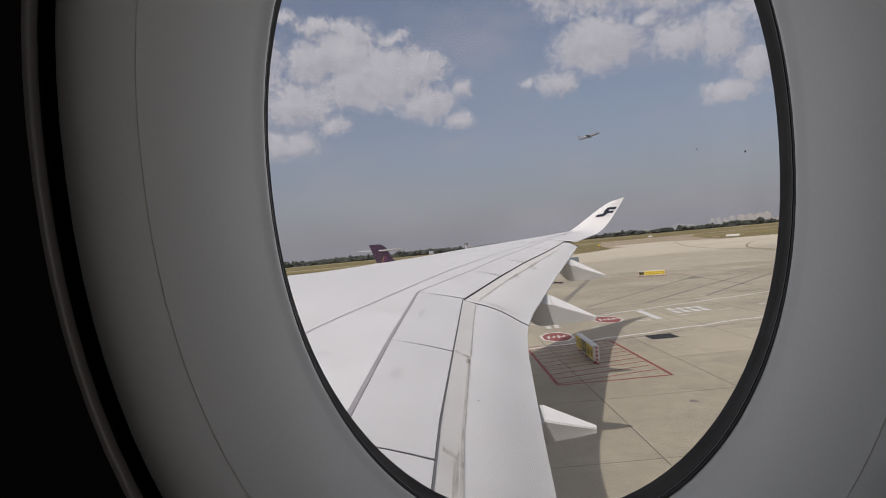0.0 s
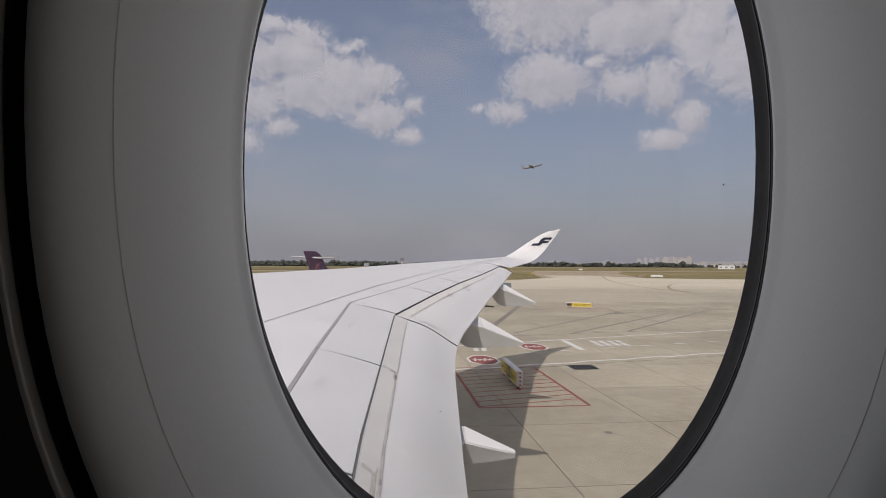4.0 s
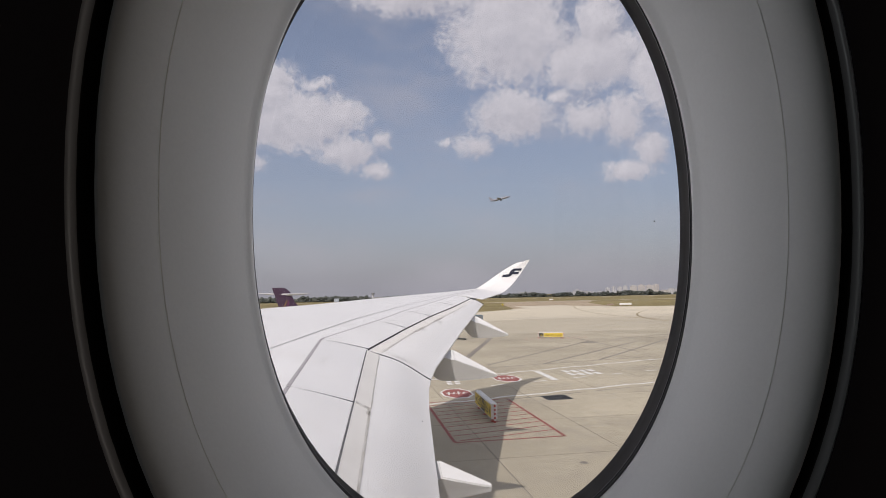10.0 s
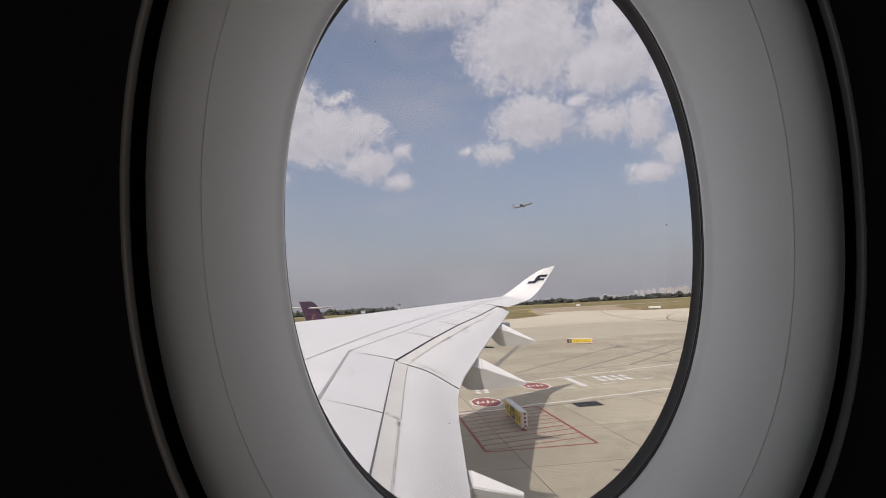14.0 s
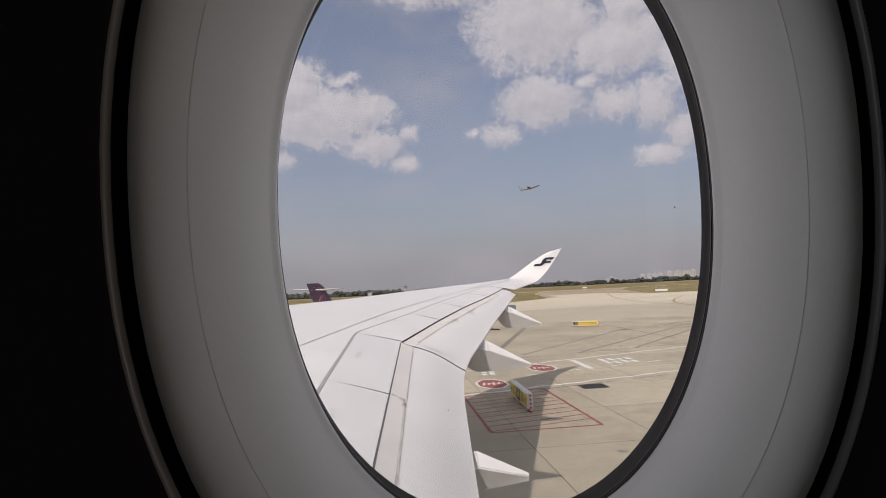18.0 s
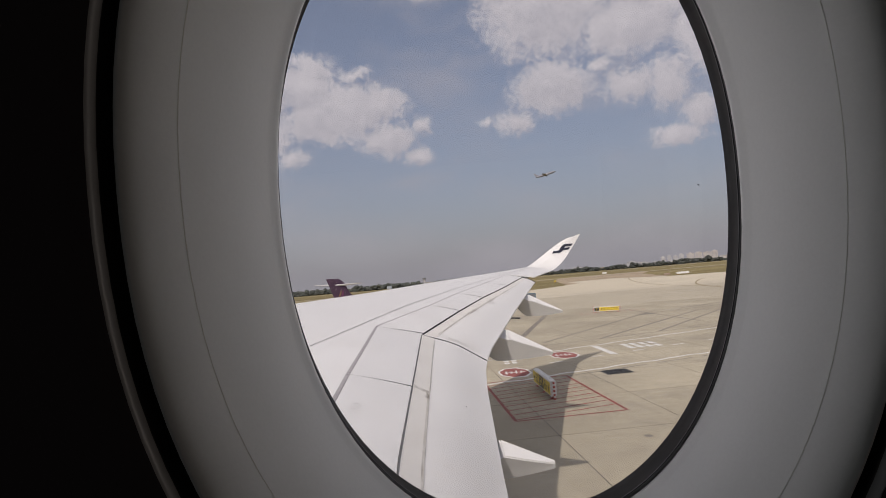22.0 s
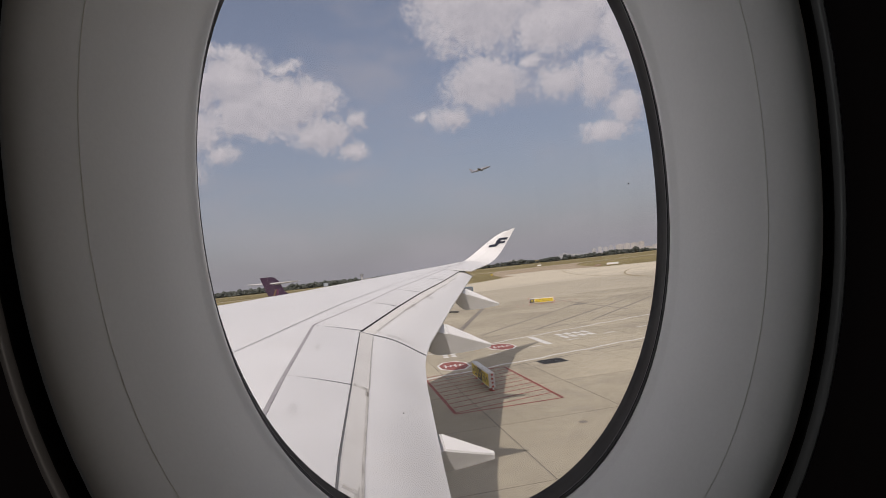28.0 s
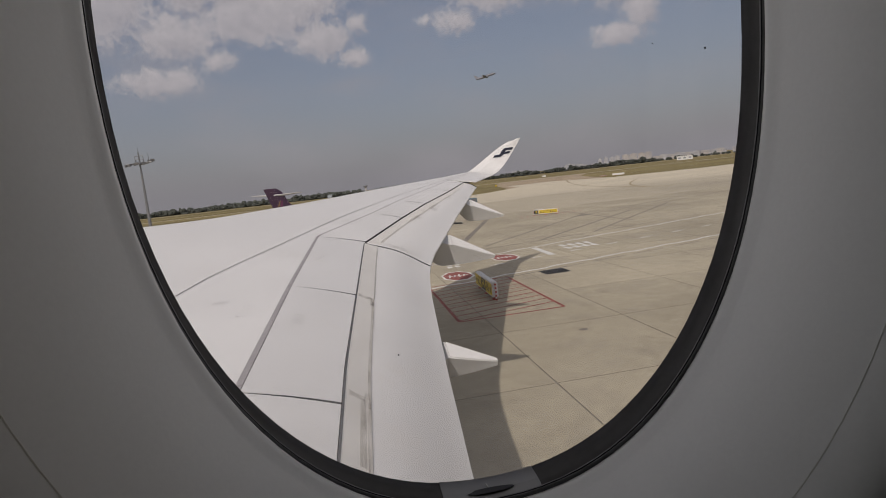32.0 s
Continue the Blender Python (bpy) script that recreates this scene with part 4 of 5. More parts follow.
# taxi guide lines on the far apron: each runs in, bends round and leaves towards the aircraft
for x0, y0, bend, tail in ((82.0, 153.0, (57.5, 118.0), (57.5, 96.0)), (96.0, 240.0, (56.0, 142.0), (60.0, 106.0))):
    bm = bmesh.new()
    pts = []
    for k in range(31):
        a = k / 30
        pts.append(((1 - a) ** 2 * x0 + 2 * a * (1 - a) * bend[0] + a * a * tail[0], (1 - a) ** 2 * y0 + 2 * a * (1 - a) * bend[1] + a * a * tail[1]))
    for p, q in zip(pts, pts[1:]):
        flat_poly(bm, bar_pts(p, q, 0.45), 0.004)
    tagged(part("guide_line", bm, PAINTY), "faded yellow-brown curved taxi guide line", "road marking", "taxi guide lines")


# ---------------------------------------------------------------- taxiway signs
def text_part(body, size, at, turn, material, parent, name="lettering"):
    cu = bpy.data.curves.new(name, "FONT")
    cu.body, cu.size, cu.align_x, cu.align_y, cu.extrude = body, size, "CENTER", "CENTER", 0.003
    ob = bpy.data.objects.new(name, cu)
    scene.collection.objects.link(ob)
    me = bpy.data.meshes.new_from_object(ob)
    bpy.data.objects.remove(ob)
    bpy.data.curves.remove(cu)
    me.materials.append(material)
    o = new(name, me)
    o.matrix_basis = Matrix.Translation(at) @ turn
    o.parent = parent
    o.matrix_parent_inverse = parent.matrix_basis.inverted()
    return o


def shape(pts, at, turn, material, parent, name="arrow"):
    bm = bmesh.new()
    bm.faces.new([bm.verts.new((p[0], p[1], 0.003)) for p in pts])
    o = part(name, bm, material)
    o.matrix_basis = Matrix.Translation(at) @ turn
    o.parent = parent
    o.matrix_parent_inverse = parent.matrix_basis.inverted()


ARROW = [(-0.22, 0.0), (0.0, 0.22), (0.0, 0.08), (0.24, 0.08), (0.24, -0.08), (0.0, -0.08), (0.0, -0.22)]


def sign(a, c, panels, h, base, label, legs):
    """A lit guidance sign from a to c, with its face to the right of that way. panels: (start, end, material)."""
    a, c = Vector((*a, 0)), Vector((*c, 0))
    L = (c - a).length
    along = (c - a).normalized()
    face = Vector((along.y, -along.x, 0))
    mid = (a + c) / 2
    ang = math.degrees(math.atan2(along.y, along.x))
    t = thing("taxiway_sign", tuple(mid), label, "taxiway sign", "taxiway signs", rz=ang)
    turn = pose(0, 0, 0, 90, 0, ang)
    R = pose(*mid, 0, 0, ang)
    bm = bmesh.new()
    box(bm, (-L / 2, -0.14, base), (L / 2, 0.14, base + h), R, bevel=0.02)
    part("casing", bm, SIGNW, t)
    for p0, p1, m in panels:
        bm = bmesh.new()
        box(bm, (-L / 2 + p0 * L + 0.02, -0.152, base + 0.06), (-L / 2 + p1 * L - 0.02, -0.142, base + h - 0.06), R)
        part("face_panel", bm, m, t, "black panel" if m is SIGNK else "yellow panel")
    for lx in legs:
        bm = bmesh.new()
        rod(bm, R @ Vector((-L / 2 + lx * L, 0, 0)), R @ Vector((-L / 2 + lx * L, 0, base)), 0.035)
        part("leg", bm, SIGNR, t)
        bm = bmesh.new()
        box(bm, (-L / 2 + lx * L - 0.1, -0.1, 0), (-L / 2 + lx * L + 0.1, 0.1, 0.03), R)
        part("foot", bm, SIGNR, t)
    for e in (-1, 1):
        for k in range(5):
            bm = bmesh.new()
            box(bm, (e * (L / 2 + 0.1) - 0.035, -0.035, 0.02 + k * 0.17), (e * (L / 2 + 0.1) + 0.035, 0.035, 0.10 + k * 0.17), R)
            part("red_band", bm, SIGNR, t)
        bm = bmesh.new()
        rod(bm, R @ Vector((e * (L / 2 + 0.1), 0, 0)), R @ Vector((e * (L / 2 + 0.1), 0, 0.82)), 0.03)
        part("end_post", bm, SIGNW, t)

    def spot(f, z):
        return R @ Vector((-L / 2 + f * L, -0.153, z))
    return t, spot, turn


s2, spot, turn = sign((6.15, 28.2), (6.05, 24.6), [(0.0, 0.37, SIGNY), (0.37, 0.63, SIGNK), (0.63, 1.0, SIGNY)], 0.66, 0.15, "yellow and black lit taxiway sign on red legs", (0.08, 0.5, 0.92))
zc = 0.15 + 0.33
shape([(p[0] * 0.66, p[1] * 0.66) for p in ARROW], spot(0.09, zc), turn, SIGNK, s2)
text_part("E2", 0.56, spot(0.25, zc), turn, SIGNK, s2)
text_part("E4", 0.56, spot(0.50, zc), turn, SIGNY, s2)
text_part("E6", 0.56, spot(0.76, zc), turn, SIGNK, s2)
shape([(p[1] * 0.66, -p[0] * 0.66) for p in ARROW], spot(0.92, zc), turn, SIGNK, s2)
s1, spot, turn = sign((23.0, 69.2), (25.6, 67.9), [(0.0, 0.2, SIGNK), (0.2, 1.0, SIGNY)], 0.56, 0.12, "long low yellow taxiway sign with one black panel", (0.06, 0.5, 0.94))
for f, m in ((0.10, SIGNY), (0.30, SIGNK), (0.42, SIGNK), (0.56, SIGNK), (0.70, SIGNK), (0.80, SIGNK), (0.92, SIGNK)):
    for dz in (-0.085, 0.085):
        shape([(-0.08, -0.04), (0.08, -0.04), (0.08, 0.04), (-0.08, 0.04)], spot(f, 0.40 + dz), turn, m, s1, "lettering_bar")
far_hatch = thing("hatched_box", (24.4, 68.5, 0.004), "faded red hatching painted on the apron round the far sign", "road marking")
for k in range(11):
    xx = 20.6 + k * 0.75
    bm = bmesh.new()
    flat_poly(bm, bar_pts((xx, 66.8 - 0.12 * k * 0.2), (xx + 1.0, 70.0 - 0.12 * k * 0.2), 0.11), 0.005)
    part("hatch_line", bm, PAINTF, far_hatch)

# ---------------------------------------------------------------- ground equipment under the wing
towbar = thing("tow_bar", (9.0, 63.5, 0), "yellow towing bar on small wheels with a dark hitch end", "tow bar")
bm = bmesh.new()
rod(bm, (6.0, 65.0, 0.75), (9.1, 63.4, 0.95), 0.22, 0.30, n=12)
part("yellow_tube", bm, GSEY, towbar)
bm = bmesh.new()
rod(bm, (9.1, 63.4, 0.95), (12.3, 61.6, 0.75), 0.12, 0.08, n=10)
part("dark_hitch", bm, SIGNK, towbar)
for xx, yy in ((8.2, 63.2), (8.4, 64.4)):
    bm = bmesh.new()
    rod(bm, (xx, yy - 0.08, 0.28), (xx, yy + 0.08, 0.28), 0.28, n=16)
    part("wheel", bm, TYRE, towbar)
    bm = bmesh.new()
    box(bm, (xx - 0.06, yy - 0.06, 0.28), (xx + 0.06, yy + 0.06, 0.95))
    part("wheel_strut", bm, STEEL, towbar)
cart = thing("equipment_cart", (22.6, 106.0, 0), "dark blue-grey enclosed ground equipment cart", "equipment cart")
bm = bmesh.new()
box(bm, (21.0, 104.9, 0.5), (24.2, 107.0, 1.75), bevel=0.06)
part("body", bm, GSEB, cart)
for xx in (21.6, 23.6):
    for yy in (105.0, 107.0):
        bm = bmesh.new()
        rod(bm, (xx, yy - 0.12, 0.38), (xx, yy + 0.12, 0.38), 0.38, n=16)
        part("wheel", bm, TYRE, cart)
for k in range(3):
    bm = bmesh.new()
    box(bm, (21.15 + k * 1.0, 104.85, 0.75), (22.0 + k * 1.0, 104.9, 1.6))
    part("side_panel", bm, STEEL, cart)

# ---------------------------------------------------------------- light mast, tail of a parked aircraft, far jet
mast = thing("light_mast", (-49.0, 157.0, 0), "tall grey steel apron light mast with a ring of floodlights", "light mast")
bm = bmesh.new()
rod(bm, (-49, 157, 0), (-49, 157, 21.0), 0.42, 0.17, n=14)
part("pole", bm, STEEL, mast)
bm = bmesh.new()
rod(bm, (-49, 157, 18.0), (-49, 157, 18.35), 1.0, n=16)
rod(bm, (-52.2, 157, 18.15), (-45.9, 157, 18.35), 0.16, n=8)
rod(bm, (-50.6, 155.8, 18.15), (-47.2, 158.2, 18.15), 0.14, n=8)
part("head_frame", bm, STEEL, mast)
for dx, dy, dz in ((-3.2, 0, -0.3), (-2.3, -0.4, -0.2), (-1.3, 0.8, 0), (1.2, -0.8, 0), (2.2, 0.3, 0.4), (3.1, 0, 0.6), (-0.4, -1.1, 0), (0.4, 1.1, 0)):
    bm = bmesh.new()
    box(bm, (-0.40, -0.3, -0.30), (0.40, 0.3, 0.30), pose(-49 + dx, 157 + dy, 18.15 + dz, 12, 0, 14 * dx), bevel=0.05)
    part("floodlight", bm, STEEL, mast)
bm = bmesh.new()
for e in (-0.95, 0.95):
    rod(bm, (-49 + e, 157, 18.3), (-49 + e, 157, 20.1), 0.09)
rod(bm, (-49.95, 157, 20.05), (-48.05, 157, 20.05), 0.09)
rod(bm, (-49.95, 157, 19.2), (-48.05, 157, 19.2), 0.07)
part("winch_frame", bm, STEEL, mast)
for dx, top in ((0.0, 22.3), (2.2, 20.6)):
    bm = bmesh.new()
    rod(bm, (-49 + dx, 157, 18.2), (-49 + dx, 157, top), 0.08, 0.04)
    part("antenna", bm, STEEL, mast)

# its nose points aft of the window, its fin leans back towards the far left
TX, TY = -23.0, 178.0
jet2 = thing("parked_airliner", (TX + 6, TY, 0), "parked airliner with a dark purple tail fin and pale tailplane", "airliner")


def fin_lead(z):
    return TX + lerp(z, [(2.2, 9.6), (3.2, 7.9), (4.2, 6.8), (7.5, 5.3), (8.3, 4.4), (8.8, 3.6)])


def fin_trail(z):
    return TX + 2.3 * (8.8 - z) / 6.6


bm = bmesh.new()
rows = []
for f in ys(0, 1, 14):
    z = 2.2 + 6.6 * f
    m = (fin_lead(z) + fin_trail(z)) / 2
    rows.append([(fin_lead(z), TY, z), (m + 0.4, TY - 0.26, z), (fin_trail(z), TY, z), (m + 0.4, TY + 0.26, z)])
vs = grid(bm, rows, close_v=True)
bm.faces.new(vs[-1])
fin = part("tail_fin", bm, PURPLE, jet2)
for k, m in ((0, GOLD), (1, MAGENTA)):
    bm = bmesh.new()
    bm.faces.new([bm.verts.new(p) for p in ((TX + 3.0 + k * 1.2, TY - 0.31, 2.4), (TX + 3.5 + k * 1.2, TY - 0.31, 2.4), (TX + 4.6 + k * 0.5, TY - 0.30, 5.0), (TX + 4.3 + k * 0.5, TY - 0.30, 5.0))])
    part("painted_stripe", bm, m, fin)
for s_, dy, dz in ((-1, 5.0, 0.5), (1, -3.0, 0.1)):
    bm = bmesh.new()
    rows = []
    for f, c, th in ((0.0, 2.6, 0.36), (0.5, 1.9, 0.26), (1.0, 1.1, 0.12)):
        x0, y0, z0 = TX + 3.4 + s_ * 7.6 * f, TY + dy * f, 6.7 + dz * f
        rows.append([(x0 - c / 2, y0, z0), (x0, y0 - 0.3, z0 + th), (x0 + c / 2, y0, z0), (x0, y0 + 0.3, z0 - th)])
    vs = grid(bm, rows, close_v=True)
    bm.faces.new(vs[0])
    bm.faces.new(vs[-1])
    part("tailplane", bm, BLDW, jet2)
bm = bmesh.new()
rod(bm, (TX + 40, TY + 6, 2.0), (TX + 11, TY + 0.9, 2.0), 1.5, 1.5, n=20)
rod(bm, (TX + 11, TY + 0.9, 2.0), (TX + 1.0, TY, 2.7), 1.5, 0.3, n=20)
part("fuselage", bm, HULL, jet2)
for dx, dy in ((20, 2.5), (34, 5.0)):
    bm = bmesh.new()
    rod(bm, (TX + dx, TY + dy - 0.5, 0.4), (TX + dx, TY + dy + 0.5, 0.4), 0.4, n=16)
    part("wheel", bm, TYRE, jet2)
    bm = bmesh.new()
    rod(bm, (TX + dx, TY + dy, 0.4), (TX + dx, TY + dy, 1.2), 0.14)
    part("gear_leg", bm, STEEL, jet2)

D = 1000.0
fj = Vector((D * math.sin(radians(15.0)) * math.cos(radians(9.4)), D * math.cos(radians(15.0)) * math.cos(radians(9.4)), 5.5 + D * math.sin(radians(9.4))))
far_jet = thing("climbing_jet", tuple(fj), "small far airliner climbing away in the hazy sky", "airliner")
JM = Matrix.Translation(fj) @ pose(0, 0, 0, 0, -12, -14)
bm = bmesh.new()
for a, c, r0, r1 in (((-17, 0, 0), (-9, 0, 0), 0.6, 2.0), ((-9, 0, 0), (13, 0, 0), 2.0, 2.0), ((13, 0, 0), (18, 0, -0.3), 2.0, 0.5)):
    rod(bm, JM @ Vector(a), JM @ Vector(c), r0, r1, n=12)
part("fuselage", bm, JET, far_jet)
for s in (-1, 1):
    bm = bmesh.new()
    slab(bm, [[tuple(JM @ Vector((4, s * 1.5, -0.6))), tuple(JM @ Vector((-3, s * 1.5, -0.6)))], [tuple(JM @ Vector((-4, s * 16, 0.8))), tuple(JM @ Vector((-6, s * 16, 0.8)))]], 0.5)
    part("wing", bm, JET, far_jet)
    bm = bmesh.new()
    rod(bm, JM @ Vector((3.5, s * 5.5, -1.8)), JM @ Vector((0, s * 5.5, -1.8)), 1.1, 0.8, n=10)
    part("engine", bm, JET, far_jet)
bm = bmesh.new()
slab(bm, [[tuple(JM @ Vector((-11, 0, 1.5))), tuple(JM @ Vector((-16, 0, 0.8)))], [tuple(JM @ Vector((-16, 0.2, 7.2))), tuple(JM @ Vector((-18.5, 0.2, 7.2)))]], 0.5)
part("tail_fin", bm, JET, far_jet)


# ---------------------------------------------------------------- far edge of the airfield
def far(azd, d):
    return d * math.sin(radians(azd)), d * math.cos(radians(azd))


rng = random.Random(7)


ball = bmesh.new()
bmesh.ops.create_icosphere(ball, subdivisions=2, radius=1.0)
ball.verts.index_update()
BALL_V = [v.co.copy() for v in ball.verts]
BALL_F = [tuple(v.index for v in f.verts) for f in ball.faces]
ball.free()


def clump(bm, c, r, seed):
    verts, faces = bm
    first = len(verts)
    for v in BALL_V:
        k = 1 + 0.7 * noise.noise(v * 1.7 + Vector((seed, seed * 0.37, 0)))
        verts.append((c[0] + v.x * r[0] * k, c[1] + v.y * r[1] * k, max(c[2] + v.z * r[2] * k, 0.0)))
    faces.extend([tuple(first + i for i in f) for f in BALL_F])


def woods(name, a0, a1, d, h0, h1, step, label):
    me_parts = ([], [])
    a = a0
    while a < a1:
        dd = d + rng.uniform(-25, 25)
        x, y = far(a, dd)
        h = rng.uniform(h0, h1)
        for k in range(5):
            w = h * rng.uniform(0.2, 0.45)
            clump(me_parts, (x + rng.uniform(-h, h) * 0.7, y + rng.uniform(-h, h) * 0.5, h * rng.uniform(0.3, 0.72)), (w, w, h * rng.uniform(0.18, 0.36)), rng.uniform(0, 99))
        clump(me_parts, (x, y, h * 0.2), (h * 0.7, h * 0.5, h * 0.28), rng.uniform(0, 99))
        a += step * rng.uniform(0.6, 1.4)
    me = bpy.data.meshes.new(name)
    me.from_pydata(me_parts[0], [], me_parts[1])
    me.materials.append(LEAF)
    return tagged(new(name, me), label, "trees", kind="stuff")


woods("tree_line", -26.0, 1.5, 820, 5.0, 8.6, 0.22, "dense dark green line of trees beyond the airfield")
woods("tree_line_low", 1.5, 12.0, 860, 3.5, 8.0, 0.36, "lower broken line of trees and scrub")
woods("tree_line_aft", 12.0, 24.0, 900, 3.5, 8.5, 0.36, "dark green trees and scrub along the far boundary")
woods("tree_line_far", 24.0, 30.0, 880, 4.0, 9.5, 0.36, "dark green trees below the apartment blocks")
woods("tree_line_town", 30.0, 60.0, 900, 2.5, 5.8, 0.40, "low scattered trees in front of the town")


def building(azd, d, w, dep, h, storeys, material, label, roof=None, group="far buildings"):
    x, y = far(azd, d)
    t = thing("building", (x, y, 0), label, "building", group, rz=-azd)
    h *= 0.72
    R = pose(x, y, 0, 0, 0, -azd)
    bm = bmesh.new()
    box(bm, (-w / 2, -dep / 2, 0), (w / 2, dep / 2, h), R)
    part("wall", bm, material, t)
    bm = bmesh.new()
    box(bm, (-w / 2 - 0.3, -dep / 2 - 0.3, h), (w / 2 + 0.3, dep / 2 + 0.3, h + 0.6), R)
    if roof:
        box(bm, (-w / 6, -dep / 4, h + 0.6), (w / 6, dep / 4, h + 0.6 + roof), R)
    part("roof", bm, material, t)
    cols = max(2, int(w / 5))
    for s in range(storeys):
        z0 = h * (s + 0.35) / storeys
        for k in range(cols):
            x0 = -w / 2 + w * (k + 0.25) / cols
            bm = bmesh.new()
            box(bm, (x0, -dep / 2 - 0.12, z0), (x0 + w / cols * 0.5, -dep / 2 - 0.02, z0 + h / storeys * 0.45), R)
            part("window", bm, WINDK, t)
    return t


for azd, w, h, s in ((25.0, 9, 19, 6), (25.55, 8, 22, 7), (26.1, 10, 20, 6), (26.6, 9, 23, 7)):
    building(azd, 1300, w, 12, h, s, BLDW, "pale grey apartment block rising over the trees", 2.5)
for azd, w, h, s in ((27.35, 15, 24, 7), (28.05, 14, 25, 7), (28.75, 15, 24, 7), (29.35, 12, 26, 8)):
    building(azd, 1350, w, 14, h, s, BLDC, "cream apartment slab rising over the trees", 2.0)
building(22.2, 925, 14, 14, 12.0, 3, BLDW, "white stepped terminal-like building among trees", 1.6)
building(22.9, 930, 18, 12, 10.0, 2, BLDW, "low white building among trees")
building(17.2, 935, 18, 14, 10.5, 2, BLDW, "low white hangar-like building")
building(18.6, 955, 10, 10, 6.0, 2, BLDG, "small grey airport building")
building(20.6, 940, 12, 12, 8.5, 2, BLDG, "small grey airport building")
for azd, w, h in ((30.6, 10, 13), (31.1, 12, 11), (31.8, 9, 14), (32.5, 14, 12), (33.4, 10, 13), (34.2, 12, 11), (35.3, 14, 13), (36.6, 12, 12)):
    building(azd, 1150, w, 10, h, 4, BLDW, "pale town house in the hazy distance")
for k in range(14):
    building(30.2 + 0.42 * k + rng.uniform(-0.1, 0.1), rng.uniform(960, 1080), rng.uniform(6, 13), 8, rng.uniform(8.5, 11.5), 2, BLDW if k % 3 else BLDC, "small pale town house beyond the airfield")
building(32.4, 650, 15, 8, 4.6, 1, SIGNW, "long low white airfield building in the grass")
for azd, w, h in ((21.6, 8, 8.5), (23.6, 7, 8.0), (24.3, 6, 8.5)):
    building(azd, 905, w, 8, h, 2, BLDW, "small white building showing between the trees")
for azd, w, h in ((-1.3, 6, 5), (-21.5, 30, 6.5)):
    building(azd, 790, w, 8, h, 2, BLDG, "low grey airport building among trees")
x, y = far(2.2, 800)
tower = thing("control_tower", (x, y, 0), "slim white control tower with a dark glazed cab", "control tower")
bm = bmesh.new()
rod(bm, (x, y, 0), (x, y, 8.5), 1.6, 1.4, n=12)
part("shaft", bm, BLDW, tower)
bm = bmesh.new()
rod(bm, (x, y, 8.5), (x, y, 10.6), 2.4, 3.0, n=10)
part("cab", bm, WINDK, tower)
bm = bmesh.new()
rod(bm, (x, y, 10.6), (x, y, 11.0), 3.3, 3.3, n=10)
part("cab_roof", bm, BLDW, tower)
bm = bmesh.new()
rod(bm, (x, y, 11.0), (x, y, 14.0), 0.15)
part("antenna", bm, STEEL, tower)


def board(x, y, w, h, m, label, rz=0.0):
    t = thing("marker_board", (x, y, 0), label, "marker board", "airfield marker boards", rz=rz)
    R = pose(x, y, 0, 0, 0, rz)
    bm = bmesh.new()
    box(bm, (-w / 2, -0.15, 0.25), (w / 2, 0.15, 0.25 + h), R, bevel=0.03)
    part("panel", bm, m, t)
    for e in (-0.4, 0.4):
        bm = bmesh.new()
        rod(bm, R @ Vector((e * w, 0, -0.06)), R @ Vector((e * w, 0, 0.3)), 0.06)
        part("leg", bm, SIGNR, t)


board(109.0, 218.0, 4.6, 0.75, SIGNW, "white marker board standing in dry grass", -26)
board(104.5, 222.0, 2.4, 0.45, ROOFR, "low dull red marker board standing in dry grass", -26)
board(70.0, 262.0, 0.8, 0.8, SIGNY, "small yellow marker board by the far taxiway", -15)
board(38.0, 232.0, 2.0, 0.5, ROOFR, "low dull red marker board standing in dry grass", -10)
board(-50.0, 196.0, 4.0, 1.0, SIGNW, "white marker board standing in dry grass", 14)
board(150.0, 420.0, 3.0, 1.0, SIGNW, "white marker board by the far taxiway", -20)

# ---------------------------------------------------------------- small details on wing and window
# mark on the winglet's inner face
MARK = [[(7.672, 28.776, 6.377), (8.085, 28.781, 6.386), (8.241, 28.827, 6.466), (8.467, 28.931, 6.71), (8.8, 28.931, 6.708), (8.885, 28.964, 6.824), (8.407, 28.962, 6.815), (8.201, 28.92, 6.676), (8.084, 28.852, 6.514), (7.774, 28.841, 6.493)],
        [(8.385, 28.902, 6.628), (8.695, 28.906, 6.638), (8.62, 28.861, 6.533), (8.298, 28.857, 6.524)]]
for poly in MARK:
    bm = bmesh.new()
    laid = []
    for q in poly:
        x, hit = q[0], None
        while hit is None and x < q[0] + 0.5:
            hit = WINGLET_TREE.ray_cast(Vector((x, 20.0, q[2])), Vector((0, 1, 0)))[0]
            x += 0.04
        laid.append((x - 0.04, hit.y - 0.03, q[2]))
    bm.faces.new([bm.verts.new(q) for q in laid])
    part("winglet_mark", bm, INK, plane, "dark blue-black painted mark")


def upper(x, y):
    """Height of the panels near the trailing edge."""
    a, s, l, t = sp_le(y), sp_te(y), spar(y), te(y)
    if x < a.x:
        f = (x - l.x) / (a.x - l.x)
        return l.z + (a.z - l.z) * f + 0.004
    if x < s.x:
        f = (x - a.x) / (s.x - a.x)
        return a.z + (s.z - a.z) * f + 0.008 * math.sin(math.pi * f) + 0.007
    f = (x - s.x) / (t.x - s.x)
    return s.z - 0.014 + (t.z - s.z + 0.014) * f + 0.06 * math.sin(math.pi * f) ** 1.5 + 0.006


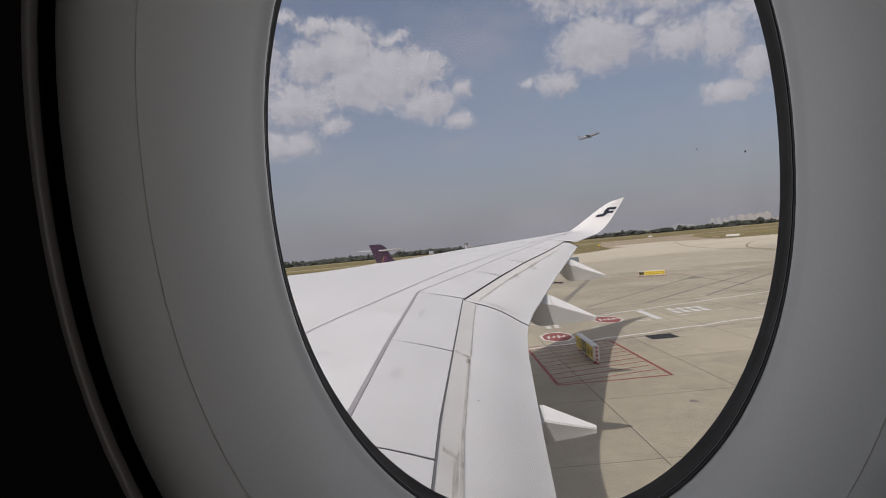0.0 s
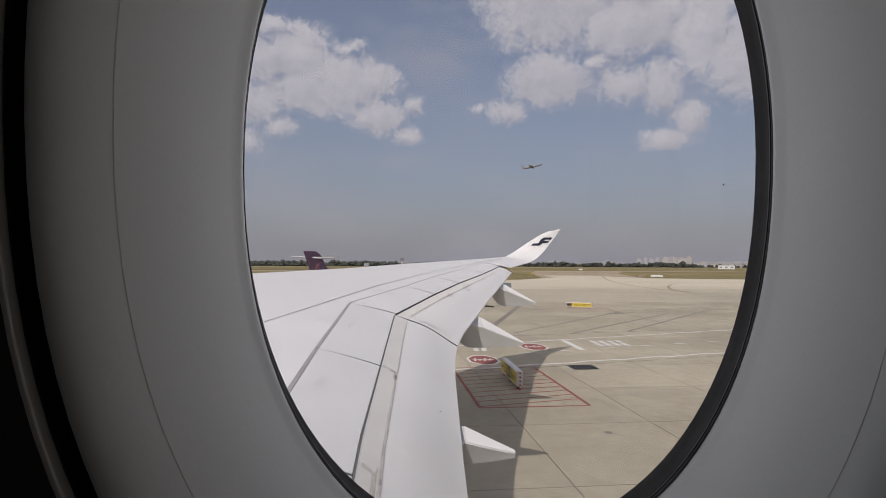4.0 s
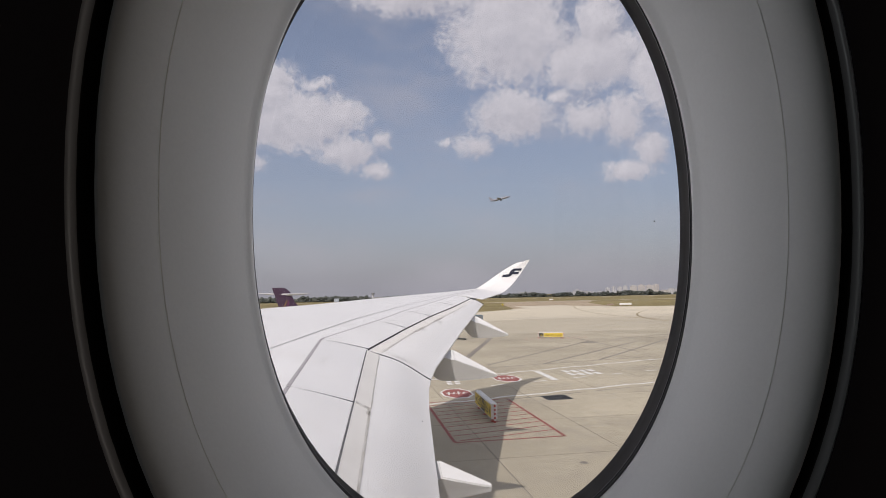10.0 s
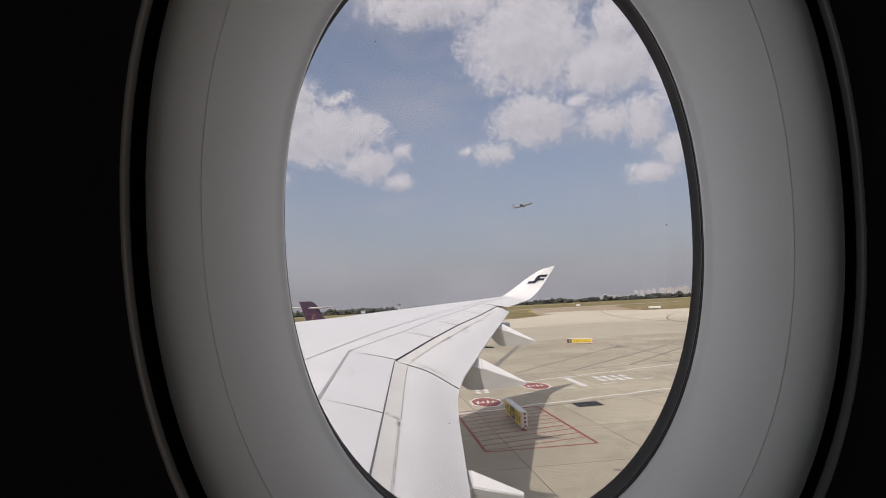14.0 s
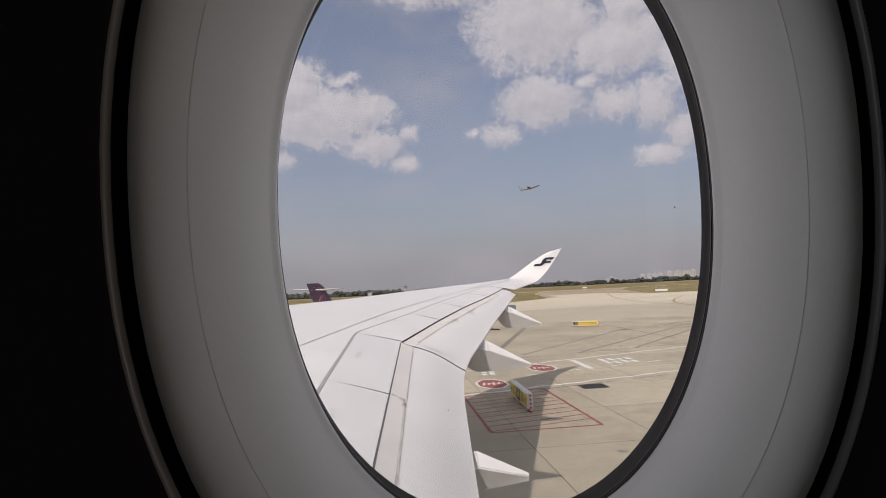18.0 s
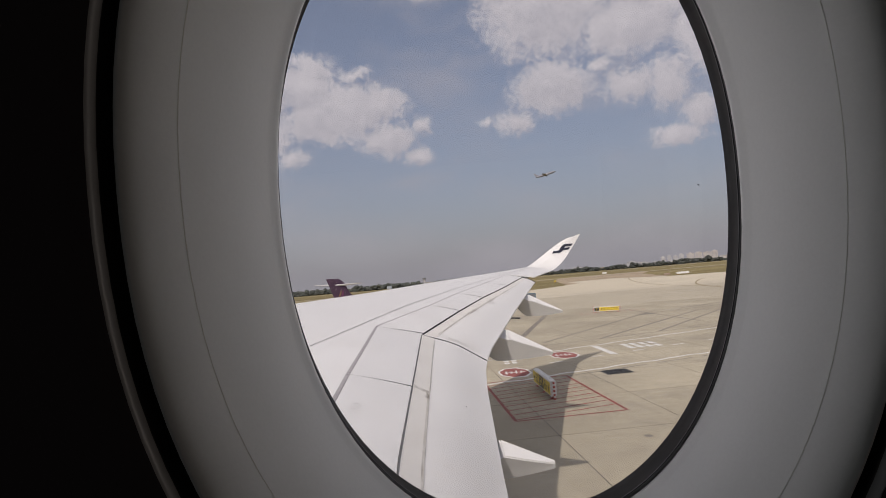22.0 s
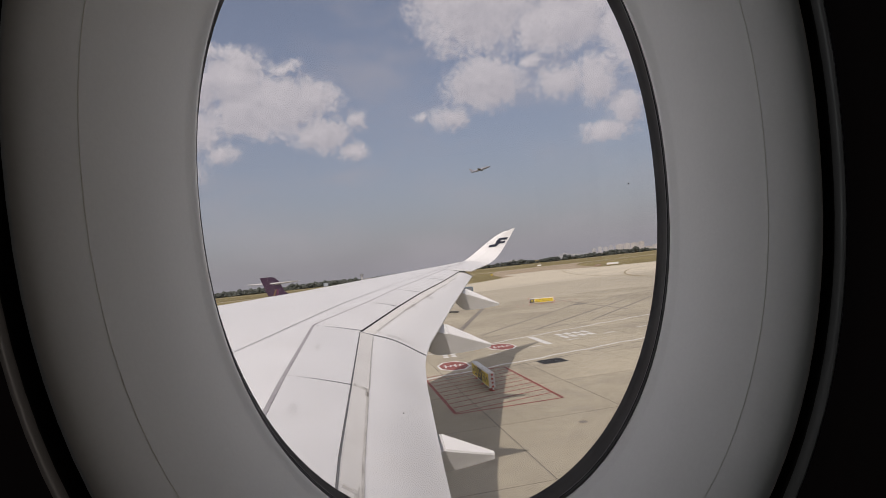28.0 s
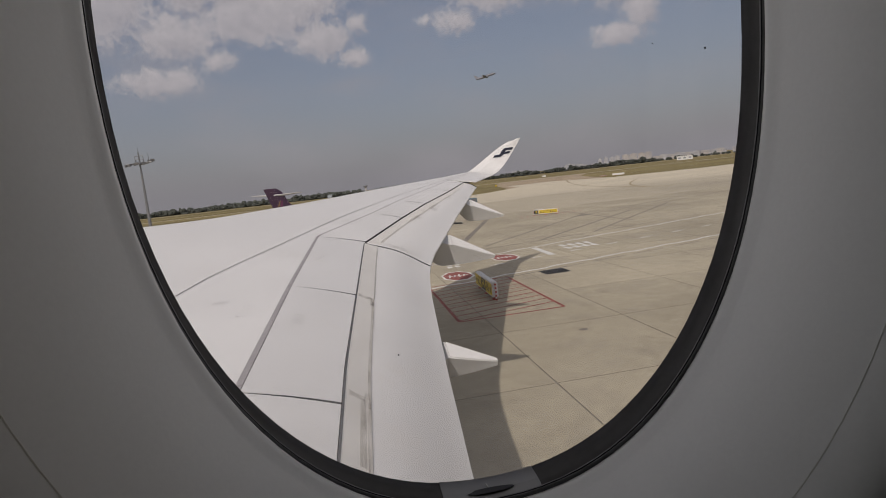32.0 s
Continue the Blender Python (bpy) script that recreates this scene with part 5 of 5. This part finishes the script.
dots = []
for cx, cy, cols, nrow, dx, dy, r in ((-0.46, 4.49, 3, 4, 0.024, 0.075, 0.0085), (-0.36, 7.29, 2, 4, 0.030, 0.13, 0.0115), (-0.50, 5.50, 3, 1, 0.030, 0.0, 0.009), (-0.61, 3.46, 3, 2, 0.022, 0.05, 0.0075),
                                      (-0.90, 4.52, 3, 1, 0.040, 0.0, 0.0095), (-0.86, 4.84, 3, 1, 0.035, 0.02, 0.0095), (-1.12, 5.05, 4, 2, 0.035, 0.06, 0.009), (-1.02, 3.9, 2, 2, 0.05, 0.10, 0.005)):
    for i in range(cols):
        for j in range(nrow):
            dots.append((cx + (i - (cols - 1) / 2) * dx + 0.004 * j, cy + (j - (nrow - 1) / 2) * dy + 0.02 * (i % 2), r * rng.uniform(0.8, 1.1)))
for i in range(7):
    dots.append((-0.60 + 0.055 * i, 3.00 + 0.022 * i, 0.004))
    dots.append((-0.60 + 0.055 * i, 3.10 + 0.022 * i, 0.004))
for cx, cy, r in dots:
    bm = bmesh.new()
    bmesh.ops.create_circle(bm, cap_ends=True, radius=r, segments=8, matrix=pose(cx, cy, upper(cx, cy) + 0.004, 0, math.degrees(math.atan2(upper(cx, cy) - upper(cx + 0.05, cy), 0.05)), 0))
    part("fastener", bm, DARKGAP, plane)
# grease smudges on the flaps: (start y, end y, place across the flap from, to)
def smudge(y0, y1, f0, f1):
    bm = bmesh.new()
    rows = []
    for y in ys(y0, y1, 6):
        a, t = flap_lo(y), te(y)
        k = min(1.0, 1.15 - (y - 9) / 24) if y > 9 else 1.0
        row = []
        for g in range(9):
            f = f0 + (f1 - f0) * g / 8
            q = a.lerp(t, f)
            row.append((q.x, q.y, q.z + 0.06 * math.sin(math.pi * f) ** 1.5 * k + (0.012 if f > 0.3 or y > 9.3 else 0.026)))
        rows.append(row)
    grid(bm, rows)
    part("smudge", bm, SMUDGE, plane, "dark grease smudge")


for row in ((12.0, 13.0, 0.20, 0.40), (13.6, 14.9, 0.26, 0.50), (16.2, 17.4, 0.28, 0.44), (18.6, 19.6, 0.28, 0.42), (9.2, 9.6, 0.0, 1.0)):
    smudge(*row)
# run-off streaks along the aft edge of the cove panels, and scuffs at their ends
for y0, y1, f0, f1 in ((9.10, 5.80, 0.193, 0.212), (5.66, 3.46, 0.176, 0.206), (3.34, 0.70, 0.172, 0.204), (5.80, 5.70, 0.02, 0.20), (5.70, 5.52, 0.155, 0.20), (3.40, 3.33, 0.03, 0.16), (3.46, 3.26, 0.15, 0.205), (3.36, 2.6, 0.12, 0.165)):
    bm = bmesh.new()
    grid(bm, [[tuple(flap_lo(y).lerp(te(y), f) + Vector((0, 0, 0.016 + 0.12 * f))) for f in (f0, (f0 + f1) / 2, f1)] for y in ys(y0, y1, 16)])
    part("stain", bm, STREAK, plane, "brownish run-off stain")
for y0, y1, d0, d1 in ((9.5, 12.0, -0.03, 0.012), (12.0, 12.9, -0.05, 0.03), (12.9, 14.2, -0.03, 0.015), (14.2, 15.2, -0.05, 0.05), (15.2, 19.0, -0.02, 0.012)):
    bm = bmesh.new()
    grid(bm, [[flap_skin(y, lerp(y, OUT_COVE) + d, 0.011) for d in (d0, (d0 + d1) / 2, d1)] for y in ys(y0, y1, 12)])
    part("stain", bm, STREAK, plane, "brownish run-off stain")
# vent tab and slot in the foot of the seal, specks on the pane
def seal_foot(x, y, lift=0.0006):
    """A point on the lower surface of the seal."""
    dx = min(1.0, abs(x - WX) / 0.132)
    b = lerp(y, [(0.2850, 0.1882), (0.2890, 0.1872), (0.2950, 0.1868), (0.3005, 0.1864)])
    return tilt(x, y, WZ + 0.0022 + lift - b * (1 - dx ** 2.16) ** (1 / 2.16))


bm = bmesh.new()
slab(bm, [[seal_foot(WX - 0.024 + 0.044 * k / 12, 0.2852 + 0.0150 * j / 3) for j in range(4)] for k in range(13)], 0.0005)
part("vent_tab", bm, VENTTAB, window, "grey vent tab in the seal")
bm = bmesh.new()
bmesh.ops.create_circle(bm, cap_ends=True, radius=1.0, segments=24, matrix=Matrix.Translation(seal_foot(WX - 0.003, 0.2895, 0.0010)) @ Matrix.Diagonal((0.0115, 0.0022, 1.0, 1.0)))
part("vent_slot", bm, DARKGAP, window, "black oval vent slot")
bm = bmesh.new()
rod(bm, seal_foot(WX - 0.003, 0.2915, 0.0010), seal_foot(WX - 0.0035, 0.2945, 0.0010), 0.0004, n=6)
part("vent_pin", bm, METALGREY, window, "small bright metal pin")
for px, pz, r in ((0.0165, 5.4180, 0.0004), (0.1675, 5.5370, 0.0005), (0.1422, 5.5405, 0.0003), (-0.02, 5.66, 0.0003)):
    bm = bmesh.new()
    bmesh.ops.create_circle(bm, cap_ends=True, radius=r, segments=10, matrix=Matrix.Translation(tilt(px, 0.3024, pz)) @ pose(0, 0, 0, 90))
    part("speck", bm, DIRT, window)
